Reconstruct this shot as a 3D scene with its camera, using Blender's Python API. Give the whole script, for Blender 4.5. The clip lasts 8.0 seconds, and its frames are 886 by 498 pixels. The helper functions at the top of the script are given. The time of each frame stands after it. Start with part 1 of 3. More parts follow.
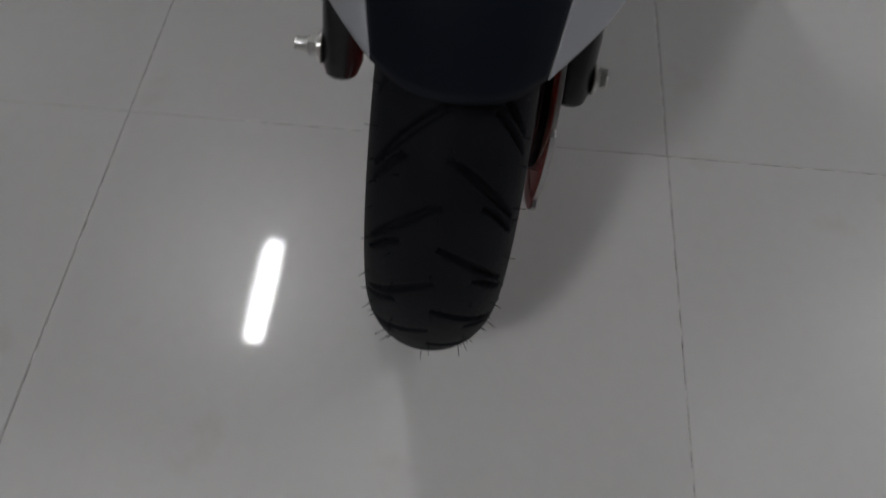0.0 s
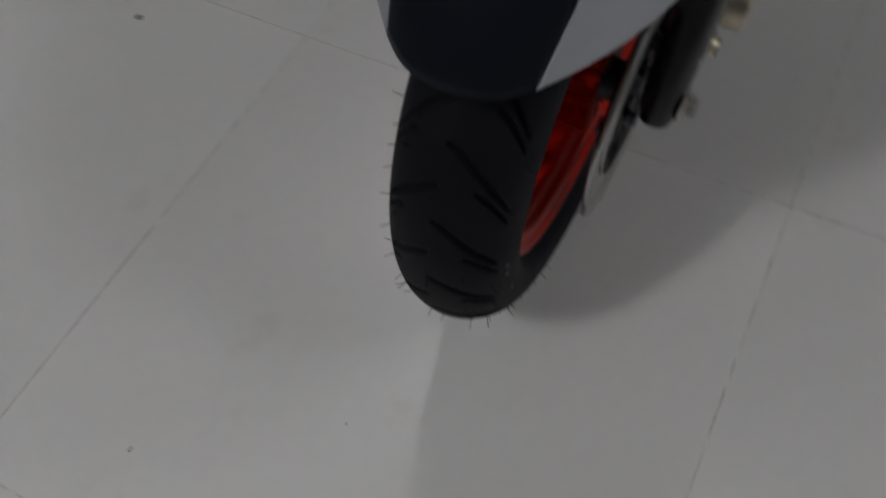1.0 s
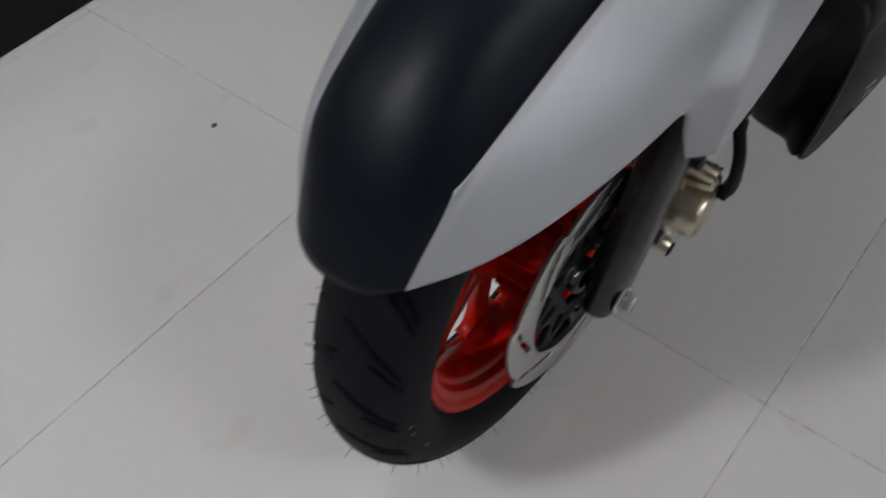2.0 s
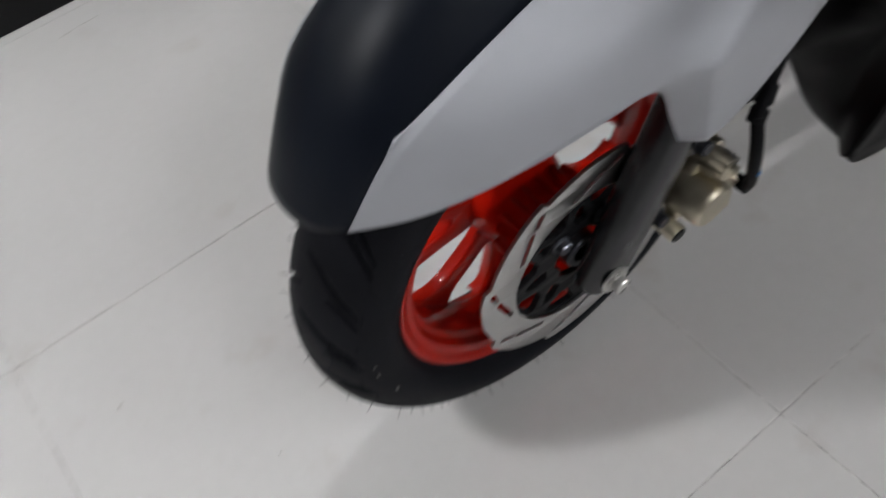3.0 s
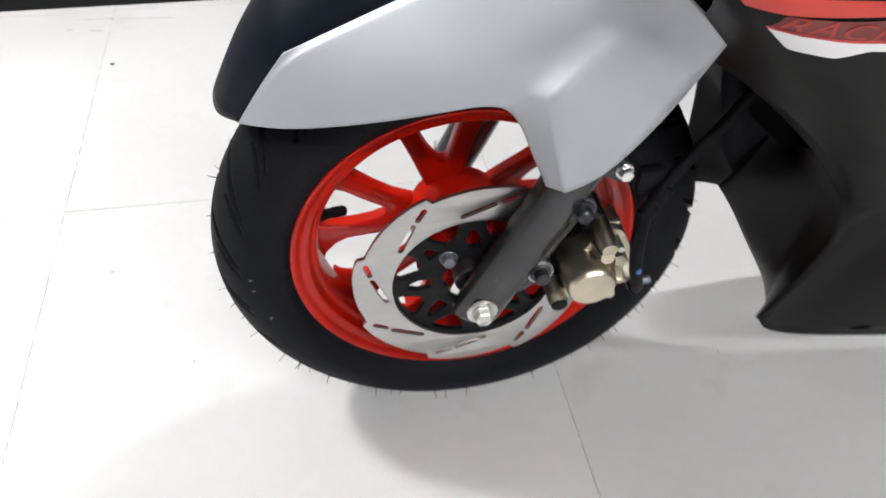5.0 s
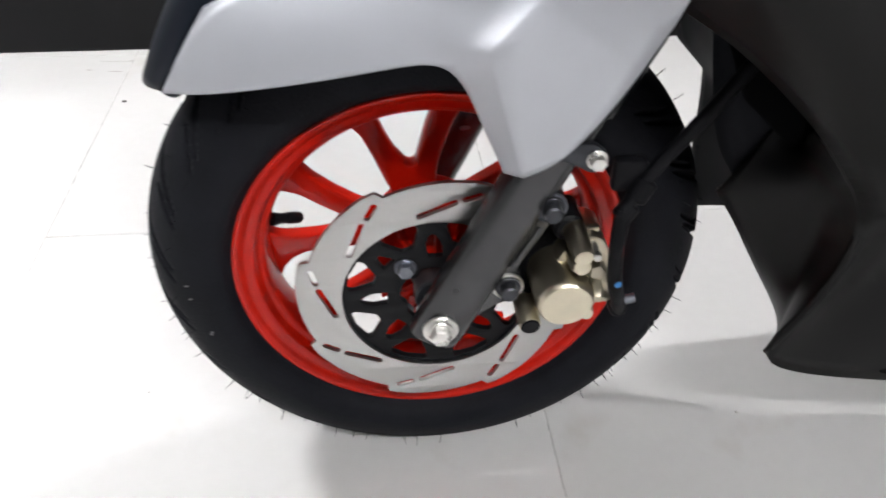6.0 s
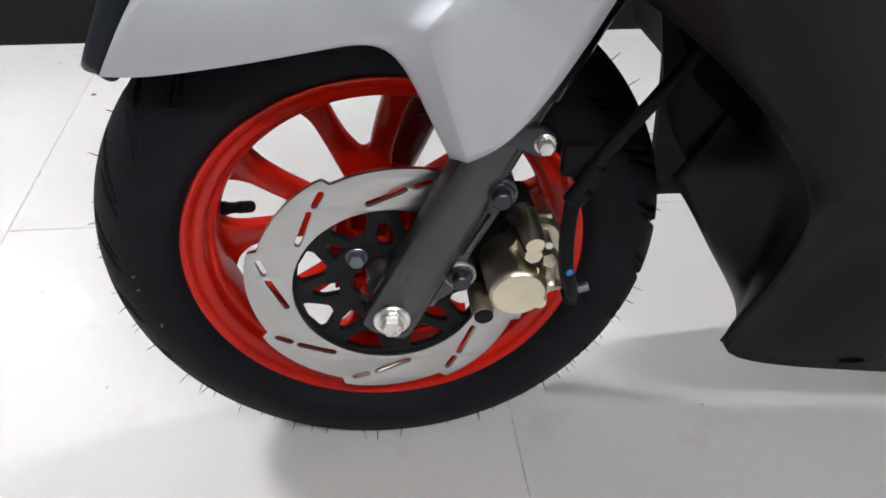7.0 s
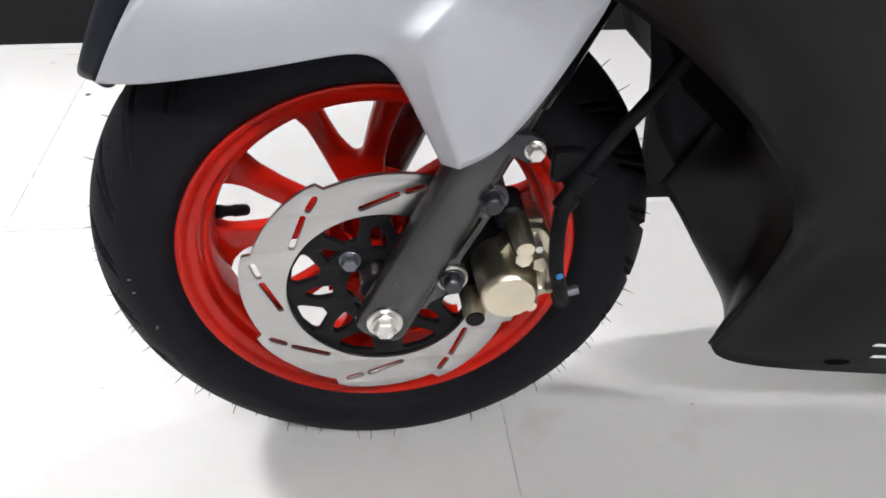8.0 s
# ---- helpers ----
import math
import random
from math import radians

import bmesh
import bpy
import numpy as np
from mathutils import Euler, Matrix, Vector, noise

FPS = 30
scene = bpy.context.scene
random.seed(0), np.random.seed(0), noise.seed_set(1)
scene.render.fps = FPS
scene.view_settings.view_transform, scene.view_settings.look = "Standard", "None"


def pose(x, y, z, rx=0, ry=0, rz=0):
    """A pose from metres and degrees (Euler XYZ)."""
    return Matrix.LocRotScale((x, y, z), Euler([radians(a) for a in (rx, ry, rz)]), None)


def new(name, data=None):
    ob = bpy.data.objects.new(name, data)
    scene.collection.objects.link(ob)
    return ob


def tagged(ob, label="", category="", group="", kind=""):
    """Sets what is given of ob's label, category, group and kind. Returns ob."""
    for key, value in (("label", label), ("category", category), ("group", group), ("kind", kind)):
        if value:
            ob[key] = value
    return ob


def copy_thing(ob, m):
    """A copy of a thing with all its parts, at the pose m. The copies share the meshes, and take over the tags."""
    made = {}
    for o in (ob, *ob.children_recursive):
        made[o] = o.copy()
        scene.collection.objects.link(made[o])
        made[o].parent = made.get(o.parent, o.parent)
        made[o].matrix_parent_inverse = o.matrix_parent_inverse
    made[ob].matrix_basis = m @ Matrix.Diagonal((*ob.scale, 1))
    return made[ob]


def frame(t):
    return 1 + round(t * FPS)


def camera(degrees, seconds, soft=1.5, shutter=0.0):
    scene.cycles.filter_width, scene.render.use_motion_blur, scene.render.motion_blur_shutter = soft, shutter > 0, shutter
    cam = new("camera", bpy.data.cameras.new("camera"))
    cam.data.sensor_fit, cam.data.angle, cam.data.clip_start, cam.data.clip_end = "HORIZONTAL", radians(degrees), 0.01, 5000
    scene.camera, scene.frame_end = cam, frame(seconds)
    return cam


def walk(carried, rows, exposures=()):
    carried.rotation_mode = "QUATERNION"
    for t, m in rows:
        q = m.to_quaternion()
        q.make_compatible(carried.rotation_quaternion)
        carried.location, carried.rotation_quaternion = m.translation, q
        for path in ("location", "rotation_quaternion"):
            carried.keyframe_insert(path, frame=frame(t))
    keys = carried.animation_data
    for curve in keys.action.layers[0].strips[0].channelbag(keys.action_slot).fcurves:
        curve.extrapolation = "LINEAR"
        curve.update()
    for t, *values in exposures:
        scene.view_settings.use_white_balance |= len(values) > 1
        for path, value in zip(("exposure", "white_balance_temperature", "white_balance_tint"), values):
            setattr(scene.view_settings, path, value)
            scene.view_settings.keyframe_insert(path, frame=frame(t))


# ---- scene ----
# ---- camera ----
cam = camera(55.16, 8.0, soft=1.7, shutter=0.7)
walk(cam, [
    (0.0, pose(-0.5197, -0.0271, 0.7353, 33.73, -1.73, -85.11)),
    (0.5, pose(-0.5261, -0.0852, 0.7393, 31.40, -0.67, -76.46)),
    (1.0, pose(-0.4978, -0.1780, 0.7716, 31.72, 2.28, -63.11)),
    (1.5, pose(-0.4647, -0.2654, 0.8282, 37.91, 4.41, -51.57)),
    (1.7, pose(-0.4391, -0.2862, 0.8469, 38.19, 4.13, -50.88)),
    (2.8, pose(-0.3118, -0.3621, 0.8383, 37.08, 5.75, -43.72)),
    (3.0, pose(-0.3084, -0.3978, 0.8364, 36.51, 6.75, -37.98)),
    (3.5, pose(-0.2676, -0.4924, 0.8357, 37.63, 7.24, -24.74)),
    (4.0, pose(-0.2385, -0.5192, 0.8407, 38.80, 2.96, -19.89)),
    (4.5, pose(-0.1858, -0.6236, 0.8450, 44.94, 1.01, -15.88)),
    (4.7, pose(-0.1615, -0.6348, 0.8289, 45.46, -0.16, -13.20)),
    (5.8, pose(-0.0694, -0.6292, 0.6876, 54.87, -0.87, -5.00)),
    (6.0, pose(-0.0476, -0.6208, 0.6745, 53.89, -0.60, -5.21)),
    (6.5, pose(-0.0257, -0.6130, 0.6578, 54.01, -0.58, -5.27)),
    (7.0, pose(-0.0154, -0.6169, 0.6602, 53.80, -0.76, -5.73)),
    (7.5, pose(-0.0165, -0.6180, 0.6599, 53.65, -0.79, -5.89)),
    (8.0, pose(-0.0142, -0.6210, 0.6698, 53.58, -1.00, -6.02)),
], exposures=[(0.0, -1.7), (1.0, -1.6), (1.5, -1.15), (1.7, -1.0), (2.8, -0.78), (3.5, -0.18), (4.5, 0.38), (6.0, 0.42),
               (6.5, -0.08), (7.0, 0.16), (7.5, 0.36), (8.0, 0.48)])

# ---- world and light ----
world = bpy.data.worlds.new("world")
scene.world = world
world.use_nodes = True
world.node_tree.nodes["Background"].inputs[0].default_value = (0.9, 0.95, 1.0, 1)
world.node_tree.nodes["Background"].inputs[1].default_value = 0.05

CEIL = 2.7
LAMP_POWER = 610.0


# ---- materials ----
def mat(name, color, rough=0.5, metal=0.0, vary=0.15, scale=12.0, fine=220.0, bump=0.05, coat=0.0, rough_vary=0.1, spec=0.5,
        vector="Object", coat_rough=0.05):
    """A surface with stains at one scale and grain at another."""
    m = bpy.data.materials.new(name)
    m.use_nodes = True
    t = m.node_tree
    b = t.nodes["Principled BSDF"]
    co = t.nodes.new("ShaderNodeTexCoord")
    n1 = t.nodes.new("ShaderNodeTexNoise")
    n1.inputs["Scale"].default_value, n1.inputs["Detail"].default_value = scale, 6
    n2 = t.nodes.new("ShaderNodeTexNoise")
    n2.inputs["Scale"].default_value, n2.inputs["Detail"].default_value = fine, 3
    for n in (n1, n2):
        t.links.new(co.outputs[vector], n.inputs["Vector"])
    add = t.nodes.new("ShaderNodeMath")
    add.operation = "MULTIPLY_ADD"
    t.links.new(n2.outputs["Fac"], add.inputs[0])
    add.inputs[1].default_value = 0.35
    t.links.new(n1.outputs["Fac"], add.inputs[2])
    ramp = t.nodes.new("ShaderNodeValToRGB")
    ramp.color_ramp.elements[0].position, ramp.color_ramp.elements[1].position = 0.4, 0.95
    lo = [c * (1 - vary) for c in color]
    hi = [min(1, c * (1 + vary)) for c in color]
    ramp.color_ramp.elements[0].color, ramp.color_ramp.elements[1].color = (*lo, 1), (*hi, 1)
    t.links.new(add.outputs[0], ramp.inputs[0])
    t.links.new(ramp.outputs[0], b.inputs["Base Color"])
    rr = t.nodes.new("ShaderNodeMapRange")
    rr.inputs["To Min"].default_value, rr.inputs["To Max"].default_value = max(0.02, rough - rough_vary), min(1, rough + rough_vary)
    t.links.new(n1.outputs["Fac"], rr.inputs["Value"])
    t.links.new(rr.outputs[0], b.inputs["Roughness"])
    b.inputs["Metallic"].default_value = metal
    b.inputs["Coat Weight"].default_value = coat
    b.inputs["Coat Roughness"].default_value = coat_rough
    b.inputs["Specular IOR Level"].default_value = spec
    if bump:
        bp = t.nodes.new("ShaderNodeBump")
        bp.inputs["Strength"].default_value, bp.inputs["Distance"].default_value = bump, 0.002
        t.links.new(n2.outputs["Fac"], bp.inputs["Height"])
        t.links.new(bp.outputs[0], b.inputs["Normal"])
    return m


def tile_material():
    """Polished vitrified tile: warm white, faint clouds, scuffs, each piece a shade of its own."""
    m = mat("polished_tile", (0.60, 0.589, 0.577), rough=0.34, vary=0.05, scale=2.2, fine=60, bump=0.0, rough_vary=0.06, coat=0.55)
    t = m.node_tree
    b = t.nodes["Principled BSDF"]
    ramp = next(n for n in t.nodes if n.type == "VALTORGB")
    info = t.nodes.new("ShaderNodeObjectInfo")
    rng = t.nodes.new("ShaderNodeMapRange")
    rng.inputs["To Min"].default_value, rng.inputs["To Max"].default_value = 0.97, 1.03
    t.links.new(info.outputs["Random"], rng.inputs["Value"])
    mix = t.nodes.new("ShaderNodeMix")
    mix.data_type, mix.blend_type = "RGBA", "MULTIPLY"
    mix.inputs["Factor"].default_value = 1
    t.links.new(ramp.outputs[0], mix.inputs["A"])
    t.links.new(rng.outputs[0], mix.inputs["B"])
    geo = t.nodes.new("ShaderNodeNewGeometry")
    smear = t.nodes.new("ShaderNodeTexNoise")
    smear.inputs["Scale"].default_value, smear.inputs["Detail"].default_value = 9, 8
    t.links.new(geo.outputs["Position"], smear.inputs["Vector"])
    dirt = t.nodes.new("ShaderNodeValToRGB")
    dirt.color_ramp.elements[0].position, dirt.color_ramp.elements[1].position = 0.62, 0.8
    dirt.color_ramp.elements[0].color, dirt.color_ramp.elements[1].color = (1, 1, 1, 1), (0.86, 0.83, 0.80, 1)
    t.links.new(smear.outputs["Fac"], dirt.inputs[0])
    mix2 = t.nodes.new("ShaderNodeMix")
    mix2.data_type, mix2.blend_type = "RGBA", "MULTIPLY"
    mix2.inputs["Factor"].default_value = 1
    t.links.new(mix.outputs["Result"], mix2.inputs["A"])
    t.links.new(dirt.outputs[0], mix2.inputs["B"])
    t.links.new(mix2.outputs["Result"], b.inputs["Base Color"])
    return m


def steel_material():
    """Ground steel with turning marks round the wheel's axle."""
    m = mat("ground_steel", (0.45, 0.447, 0.438), rough=0.30, metal=1.0, vary=0.05, scale=14, fine=300, bump=0.02, rough_vary=0.05)
    t = m.node_tree
    b = t.nodes["Principled BSDF"]
    co = next(n for n in t.nodes if n.type == "TEX_COORD")
    wave = t.nodes.new("ShaderNodeTexWave")
    wave.wave_type, wave.rings_direction = "RINGS", "Y"
    wave.inputs["Scale"].default_value, wave.inputs["Distortion"].default_value = 260, 2.0
    shift = t.nodes.new("ShaderNodeVectorMath")
    shift.inputs[1].default_value = (0, 0, -0.2325)
    t.links.new(co.outputs["Object"], shift.inputs[0])
    t.links.new(shift.outputs[0], wave.inputs["Vector"])
    bp = t.nodes.new("ShaderNodeBump")
    bp.inputs["Strength"].default_value, bp.inputs["Distance"].default_value = 0.12, 0.0006
    t.links.new(wave.outputs["Fac"], bp.inputs["Height"])
    t.links.new(bp.outputs[0], b.inputs["Normal"])
    return m


def glow_material(name, strength):
    m = bpy.data.materials.new(name)
    m.use_nodes = True
    b = m.node_tree.nodes["Principled BSDF"]
    b.inputs["Base Color"].default_value = (0.9, 0.9, 0.9, 1)
    b.inputs["Emission Color"].default_value = (1.0, 1.0, 1.02, 1)
    b.inputs["Emission Strength"].default_value = strength
    return m


TILE = tile_material()
GROUT = mat("grey_grout", (0.46, 0.45, 0.435), 0.85, vary=0.7, scale=55, fine=300)
WALL = mat("grey_wall_paint", (0.24, 0.24, 0.25), 0.6, vary=0.04, scale=1.5, bump=0.04)
CEILING = mat("grey_ceiling_board", (0.42, 0.42, 0.415), 0.8, vary=0.03, scale=1.5)
PLINTH = mat("satin_black_laminate", (0.007, 0.007, 0.0078), 0.4, vary=0.25, scale=5, spec=0.2)
RUBBER = mat("tyre_rubber", (0.0082, 0.0087, 0.0112), 0.6, vary=0.3, scale=25, fine=500, bump=0.25, spec=0.08)
RED = mat("red_wheel_paint", (0.45, 0.0078, 0.0017), 0.4, vary=0.06, scale=40, fine=900, bump=0.0, coat=0.5, spec=0.05, coat_rough=0.04)
SILVER = mat("metallic_silver_paint", (0.455, 0.468, 0.50), 0.56, metal=0.55, vary=0.04, scale=18, fine=2600, bump=0.02, coat=0.0, rough_vary=0.04)
FENDER_BLACK = mat("satin_black_fender", (0.0048, 0.0070, 0.0120), 0.42, vary=0.2, scale=10, fine=1200, bump=0.03, spec=0.14)
PLASTIC = mat("textured_black_plastic", (0.0058, 0.0058, 0.0058), 0.40, vary=0.2, scale=8, fine=1600, bump=0.08, spec=0.13)
GUARD_BLACK = mat("moulded_black_mudguard", (0.0058, 0.0064, 0.0088), 0.65, vary=0.2, scale=10, fine=900, bump=0.05, spec=0.1)
GLOSS_BLACK = mat("gloss_black_paint", (0.004, 0.004, 0.005), 0.2, vary=0.2, scale=20, bump=0.0, coat=0.1, spec=0.25)
# near-black of inner parts; its depth also carries the shade of gaps
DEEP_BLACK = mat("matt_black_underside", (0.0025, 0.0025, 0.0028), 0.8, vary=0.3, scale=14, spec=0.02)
FORK_GREY = mat("dark_grey_cast_paint", (0.065, 0.065, 0.068), 0.24, metal=0.7, vary=0.18, scale=40, fine=700, bump=0.12)
STEEL = steel_material()
CARRIER = mat("black_disc_carrier", (0.008, 0.008, 0.009), 0.5, vary=0.2, scale=40, bump=0.1, spec=0.12)
GOLD = mat("champagne_cast_alloy", (0.62, 0.565, 0.44), 0.33, metal=1.0, vary=0.10, scale=45, fine=900, bump=0.12)
ZINC = mat("bright_zinc", (0.62, 0.61, 0.58), 0.3, metal=0.9, vary=0.15, scale=90, bump=0.05)
DARK_BOLT = mat("blued_bolt_steel", (0.16, 0.17, 0.195), 0.3, metal=0.8, vary=0.2, scale=90, bump=0.05)
BLACK_BOLT = mat("black_bolt_steel", (0.035, 0.037, 0.043), 0.3, metal=0.6, vary=0.2, scale=90, bump=0.05)
HOSE = mat("black_rubber_hose", (0.005, 0.005, 0.006), 0.45, vary=0.25, scale=60, bump=0.1, spec=0.1)
BLUE = mat("blue_paint_mark", (0.02, 0.16, 0.42), 0.5, vary=0.1, scale=90)
DECAL_RED = mat("red_vinyl", (0.55, 0.035, 0.022), 0.35, vary=0.06, scale=25)
DULL_LETTER = mat("faded_red_vinyl", (0.36, 0.030, 0.024), 0.4, vary=0.12, scale=25)
DECAL_DARK_RED = mat("dull_red_vinyl", (0.17, 0.020, 0.018), 0.4, vary=0.1, scale=25)
DECAL_WHITE = mat("white_vinyl", (0.78, 0.78, 0.78), 0.35, vary=0.04, scale=25)
GLOW = glow_material("lit_diffuser", LAMP_POWER)
DIM_GLOW = glow_material("dim_lit_diffuser", 0.3 * LAMP_POWER)
# strength cut so this lamp's shadow edge stays faint
WEAK_GLOW = glow_material("weak_lit_diffuser", 0.42 * LAMP_POWER)
HALF_GLOW = glow_material("half_lit_diffuser", 0.50 * LAMP_POWER)
LAMP_BODY = mat("white_lamp_housing", (0.75, 0.75, 0.75), 0.4, vary=0.05)
SCUFF = mat("pale_scuff", (0.13, 0.13, 0.13), 0.7, vary=0.3, scale=200)
PALE_GRIT = mat("grey_grit", (0.50, 0.48, 0.46), 0.8, vary=0.3, scale=300)
GRIT = mat("dark_grit", (0.05, 0.045, 0.04), 0.8, vary=0.3, scale=300)


# ---- mesh helpers ----
def part(name, bm, material, parent, label="", smooth=40):
    """Links a bmesh (or a finished mesh) as one object under a thing or a part."""
    if isinstance(bm, bpy.types.Mesh):
        me = bm
    else:
        me = bpy.data.meshes.new(name)
        bmesh.ops.recalc_face_normals(bm, faces=bm.faces)
        bm.to_mesh(me)
        bm.free()
    me.materials.clear()
    me.materials.append(material)
    if smooth:
        me.polygons.foreach_set("use_smooth", [True] * len(me.polygons))
        me.set_sharp_from_angle(angle=radians(smooth))
    ob = new(name, me)
    ob.parent = parent
    return tagged(ob, label)


def holder(name, parent=None):
    ob = new(name)
    ob.empty_display_size = 0.05
    ob.parent = parent
    return ob


def ring_cyl(bm, p0, p1, rings, seg=24, close=True):
    """A turned solid along p0 to p1; rings: (share of the way, radius)."""
    p0, p1 = Vector(p0), Vector(p1)
    q = (p1 - p0).to_track_quat("Z", "Y").to_matrix()
    loops = []
    for s, r in rings:
        c = p0.lerp(p1, s)
        loops.append([bm.verts.new(c + q @ Vector((r * math.cos(2 * math.pi * k / seg), r * math.sin(2 * math.pi * k / seg), 0)))
                      for k in range(seg)])
    for a, b in zip(loops, loops[1:]):
        for k in range(seg):
            bm.faces.new((a[k], a[(k + 1) % seg], b[(k + 1) % seg], b[k]))
    if close:
        bm.faces.new(loops[0][::-1])
        bm.faces.new(loops[-1])


def cyl(bm, p0, p1, r, seg=24, edge=0.0012):
    n = (Vector(p1) - Vector(p0)).length
    e = min(edge, n * 0.3, r * 0.4) / n
    ring_cyl(bm, p0, p1, [(0, r - e * n), (e, r), (1 - e, r), (1, r - e * n)], seg)


def lathe(bm, profile, seg=96, centre=(0, 0, 0), closed=False):
    """Turns (radius, y) rows round the y axis through centre."""
    cx, cy, cz = centre
    loops = [[bm.verts.new((cx + r * math.cos(2 * math.pi * k / seg), cy + y, cz + r * math.sin(2 * math.pi * k / seg))) for k in range(seg)]
             for r, y in profile]
    pairs = list(zip(loops, loops[1:])) + ([(loops[-1], loops[0])] if closed else [])
    for a, b in pairs:
        for k in range(seg):
            bm.faces.new((a[k], a[(k + 1) % seg], b[(k + 1) % seg], b[k]))


def smooth_path(points, steps=8):
    pts = [Vector(p) for p in points]
    pts = [2 * pts[0] - pts[1], *pts, 2 * pts[-1] - pts[-2]]
    out = []
    for i in range(1, len(pts) - 2):
        a, b, c, d = pts[i - 1:i + 3]
        for k in range(steps):
            t = k / steps
            out.append(0.5 * (2 * b + (c - a) * t + (2 * a - 5 * b + 4 * c - d) * t * t + (3 * b - a - 3 * c + d) * t ** 3))
    return out + [pts[-2]]


def tube(bm, points, r, seg=14, steps=8):
    path = smooth_path(points, steps)
    loops, up = [], Vector((0, 1, 0.03))
    for i, p in enumerate(path):
        d = (path[min(i + 1, len(path) - 1)] - path[max(i - 1, 0)]).normalized()
        u = d.cross(up).normalized()
        v = u.cross(d)
        loops.append([bm.verts.new(p + r * (math.cos(2 * math.pi * k / seg) * u + math.sin(2 * math.pi * k / seg) * v)) for k in range(seg)])
    for a, b in zip(loops, loops[1:]):
        for k in range(seg):
            bm.faces.new((a[k], a[(k + 1) % seg], b[(k + 1) % seg], b[k]))
    bm.faces.new(loops[0][::-1])
    bm.faces.new(loops[-1])


def rounded(points, r, steps=5):
    """A closed outline with its corners rounded."""
    out, n = [], len(points)
    for i in range(n):
        a, b, c = (Vector(points[(i + k) % n]) for k in (-1, 0, 1))
        la, lc = (a - b).length, (c - b).length
        k = min(r, la * 0.45, lc * 0.45)
        p, q = b + (a - b) / la * k, b + (c - b) / lc * k
        for s in range(steps + 1):
            t = s / steps
            out.append(((1 - t) ** 2 * p + 2 * t * (1 - t) * b + t * t * q)[:])
    return out


def inset(points, d):
    """A closed outline (anticlockwise) drawn in by d."""
    out, n = [], len(points)
    for i in range(n):
        a, b, c = (Vector(points[(i + k) % n][:2]) for k in (-1, 0, 1))
        t = (c - a).normalized()
        out.append((b.x - t.y * d, b.y + t.x * d))
    return out


def plate(outlines, y, depth, bevel=0.0008):
    """A plate in the wheel's plane (x, z) with holes; y is its middle."""
    cu = bpy.data.curves.new("plate", "CURVE")
    cu.dimensions, cu.fill_mode, cu.extrude, cu.bevel_depth, cu.bevel_resolution = "2D", "BOTH", depth / 2 - bevel, bevel, 1
    for pts in outlines:
        sp = cu.splines.new("POLY")
        sp.points.add(len(pts) - 1)
        for p, q in zip(sp.points, pts):
            p.co = (q[0], q[1], 0, 1)
        sp.use_cyclic_u = True
    ob = new("plate_curve", cu)
    me = bpy.data.meshes.new_from_object(ob.evaluated_get(bpy.context.evaluated_depsgraph_get()))
    bpy.data.objects.remove(ob)
    bpy.data.curves.remove(cu)
    me.transform(Matrix(((1, 0, 0, 0), (0, 0, -1, y), (0, 1, 0, 0), (0, 0, 0, 1))))
    bm = bmesh.new()
    bm.from_mesh(me)
    bpy.data.meshes.remove(me)
    bmesh.ops.remove_doubles(bm, verts=bm.verts, dist=1e-6)
    return bm


def box(bm, lo, hi, bevel=0.0):
    v = bmesh.ops.create_cube(bm, size=1, matrix=Matrix.LocRotScale([(a + b) / 2 for a, b in zip(lo, hi)], None, [b - a for a, b in zip(lo, hi)]))["verts"]
    if bevel:
        es = {e for q in v for e in q.link_edges}
        bmesh.ops.bevel(bm, geom=list(es), offset=bevel, segments=2, affect="EDGES", profile=0.5)


def polar(r, deg):
    return (r * math.cos(radians(deg)), HUB + r * math.sin(radians(deg)))


def slot(r0, a0, r1, a1, w):
    """A rounded slot between two polar places round the hub."""
    p, q = Vector(polar(r0, a0)), Vector(polar(r1, a1))
    d = (q - p).normalized()
    n = Vector((-d.y, d.x))
    out = []
    for k in range(7):
        t = math.pi / 2 + math.pi * k / 6
        out.append((p + w * (math.cos(t) * d + math.sin(t) * n))[:])
    for k in range(7):
        t = -math.pi / 2 + math.pi * k / 6
        out.append((q + w * (math.cos(t) * d + math.sin(t) * n))[:])
    return out


def hexagon(bm, p0, p1, r):
    ring_cyl(bm, p0, p1, [(0, r), (0.8, r), (1, r * 0.86)], 6)


def cage(name, verts, faces, material, parent, creases=(), thick=0.003, levels=2, label="", flip=False, corners=(), back=0.0):
    """A panel from a coarse net of quads, rounded by subdivision and given thickness."""
    bm = bmesh.new()
    ce = bm.edges.layers.float.new("crease_edge")
    cv = bm.verts.layers.float.new("crease_vert")
    vs = {k: bm.verts.new((x + (back if flip else 0), -y if flip else y, z)) for k, (x, y, z) in verts.items()}
    for f in faces:
        f = f.split()
        bm.faces.new([vs[k] for k in (f[::-1] if flip else f)])
    bm.normal_update()
    for row in creases:
        row, w = row.rsplit(" ", 1)
        row = row.split()
        for a, b in zip(row, row[1:]):
            e = bm.edges.get((vs[a], vs[b]))
            if e:
                e[ce] = float(w)
    for k in corners:
        vs[k][cv] = 1.0
    me = bpy.data.meshes.new(name)
    bm.to_mesh(me)
    bm.free()
    ob = part(name, me, material, parent, label, smooth=180)
    su = ob.modifiers.new("round", "SUBSURF")
    su.levels = su.render_levels = levels
    so = ob.modifiers.new("thickness", "SOLIDIFY")
    so.thickness, so.offset = thick, -1
    return ob


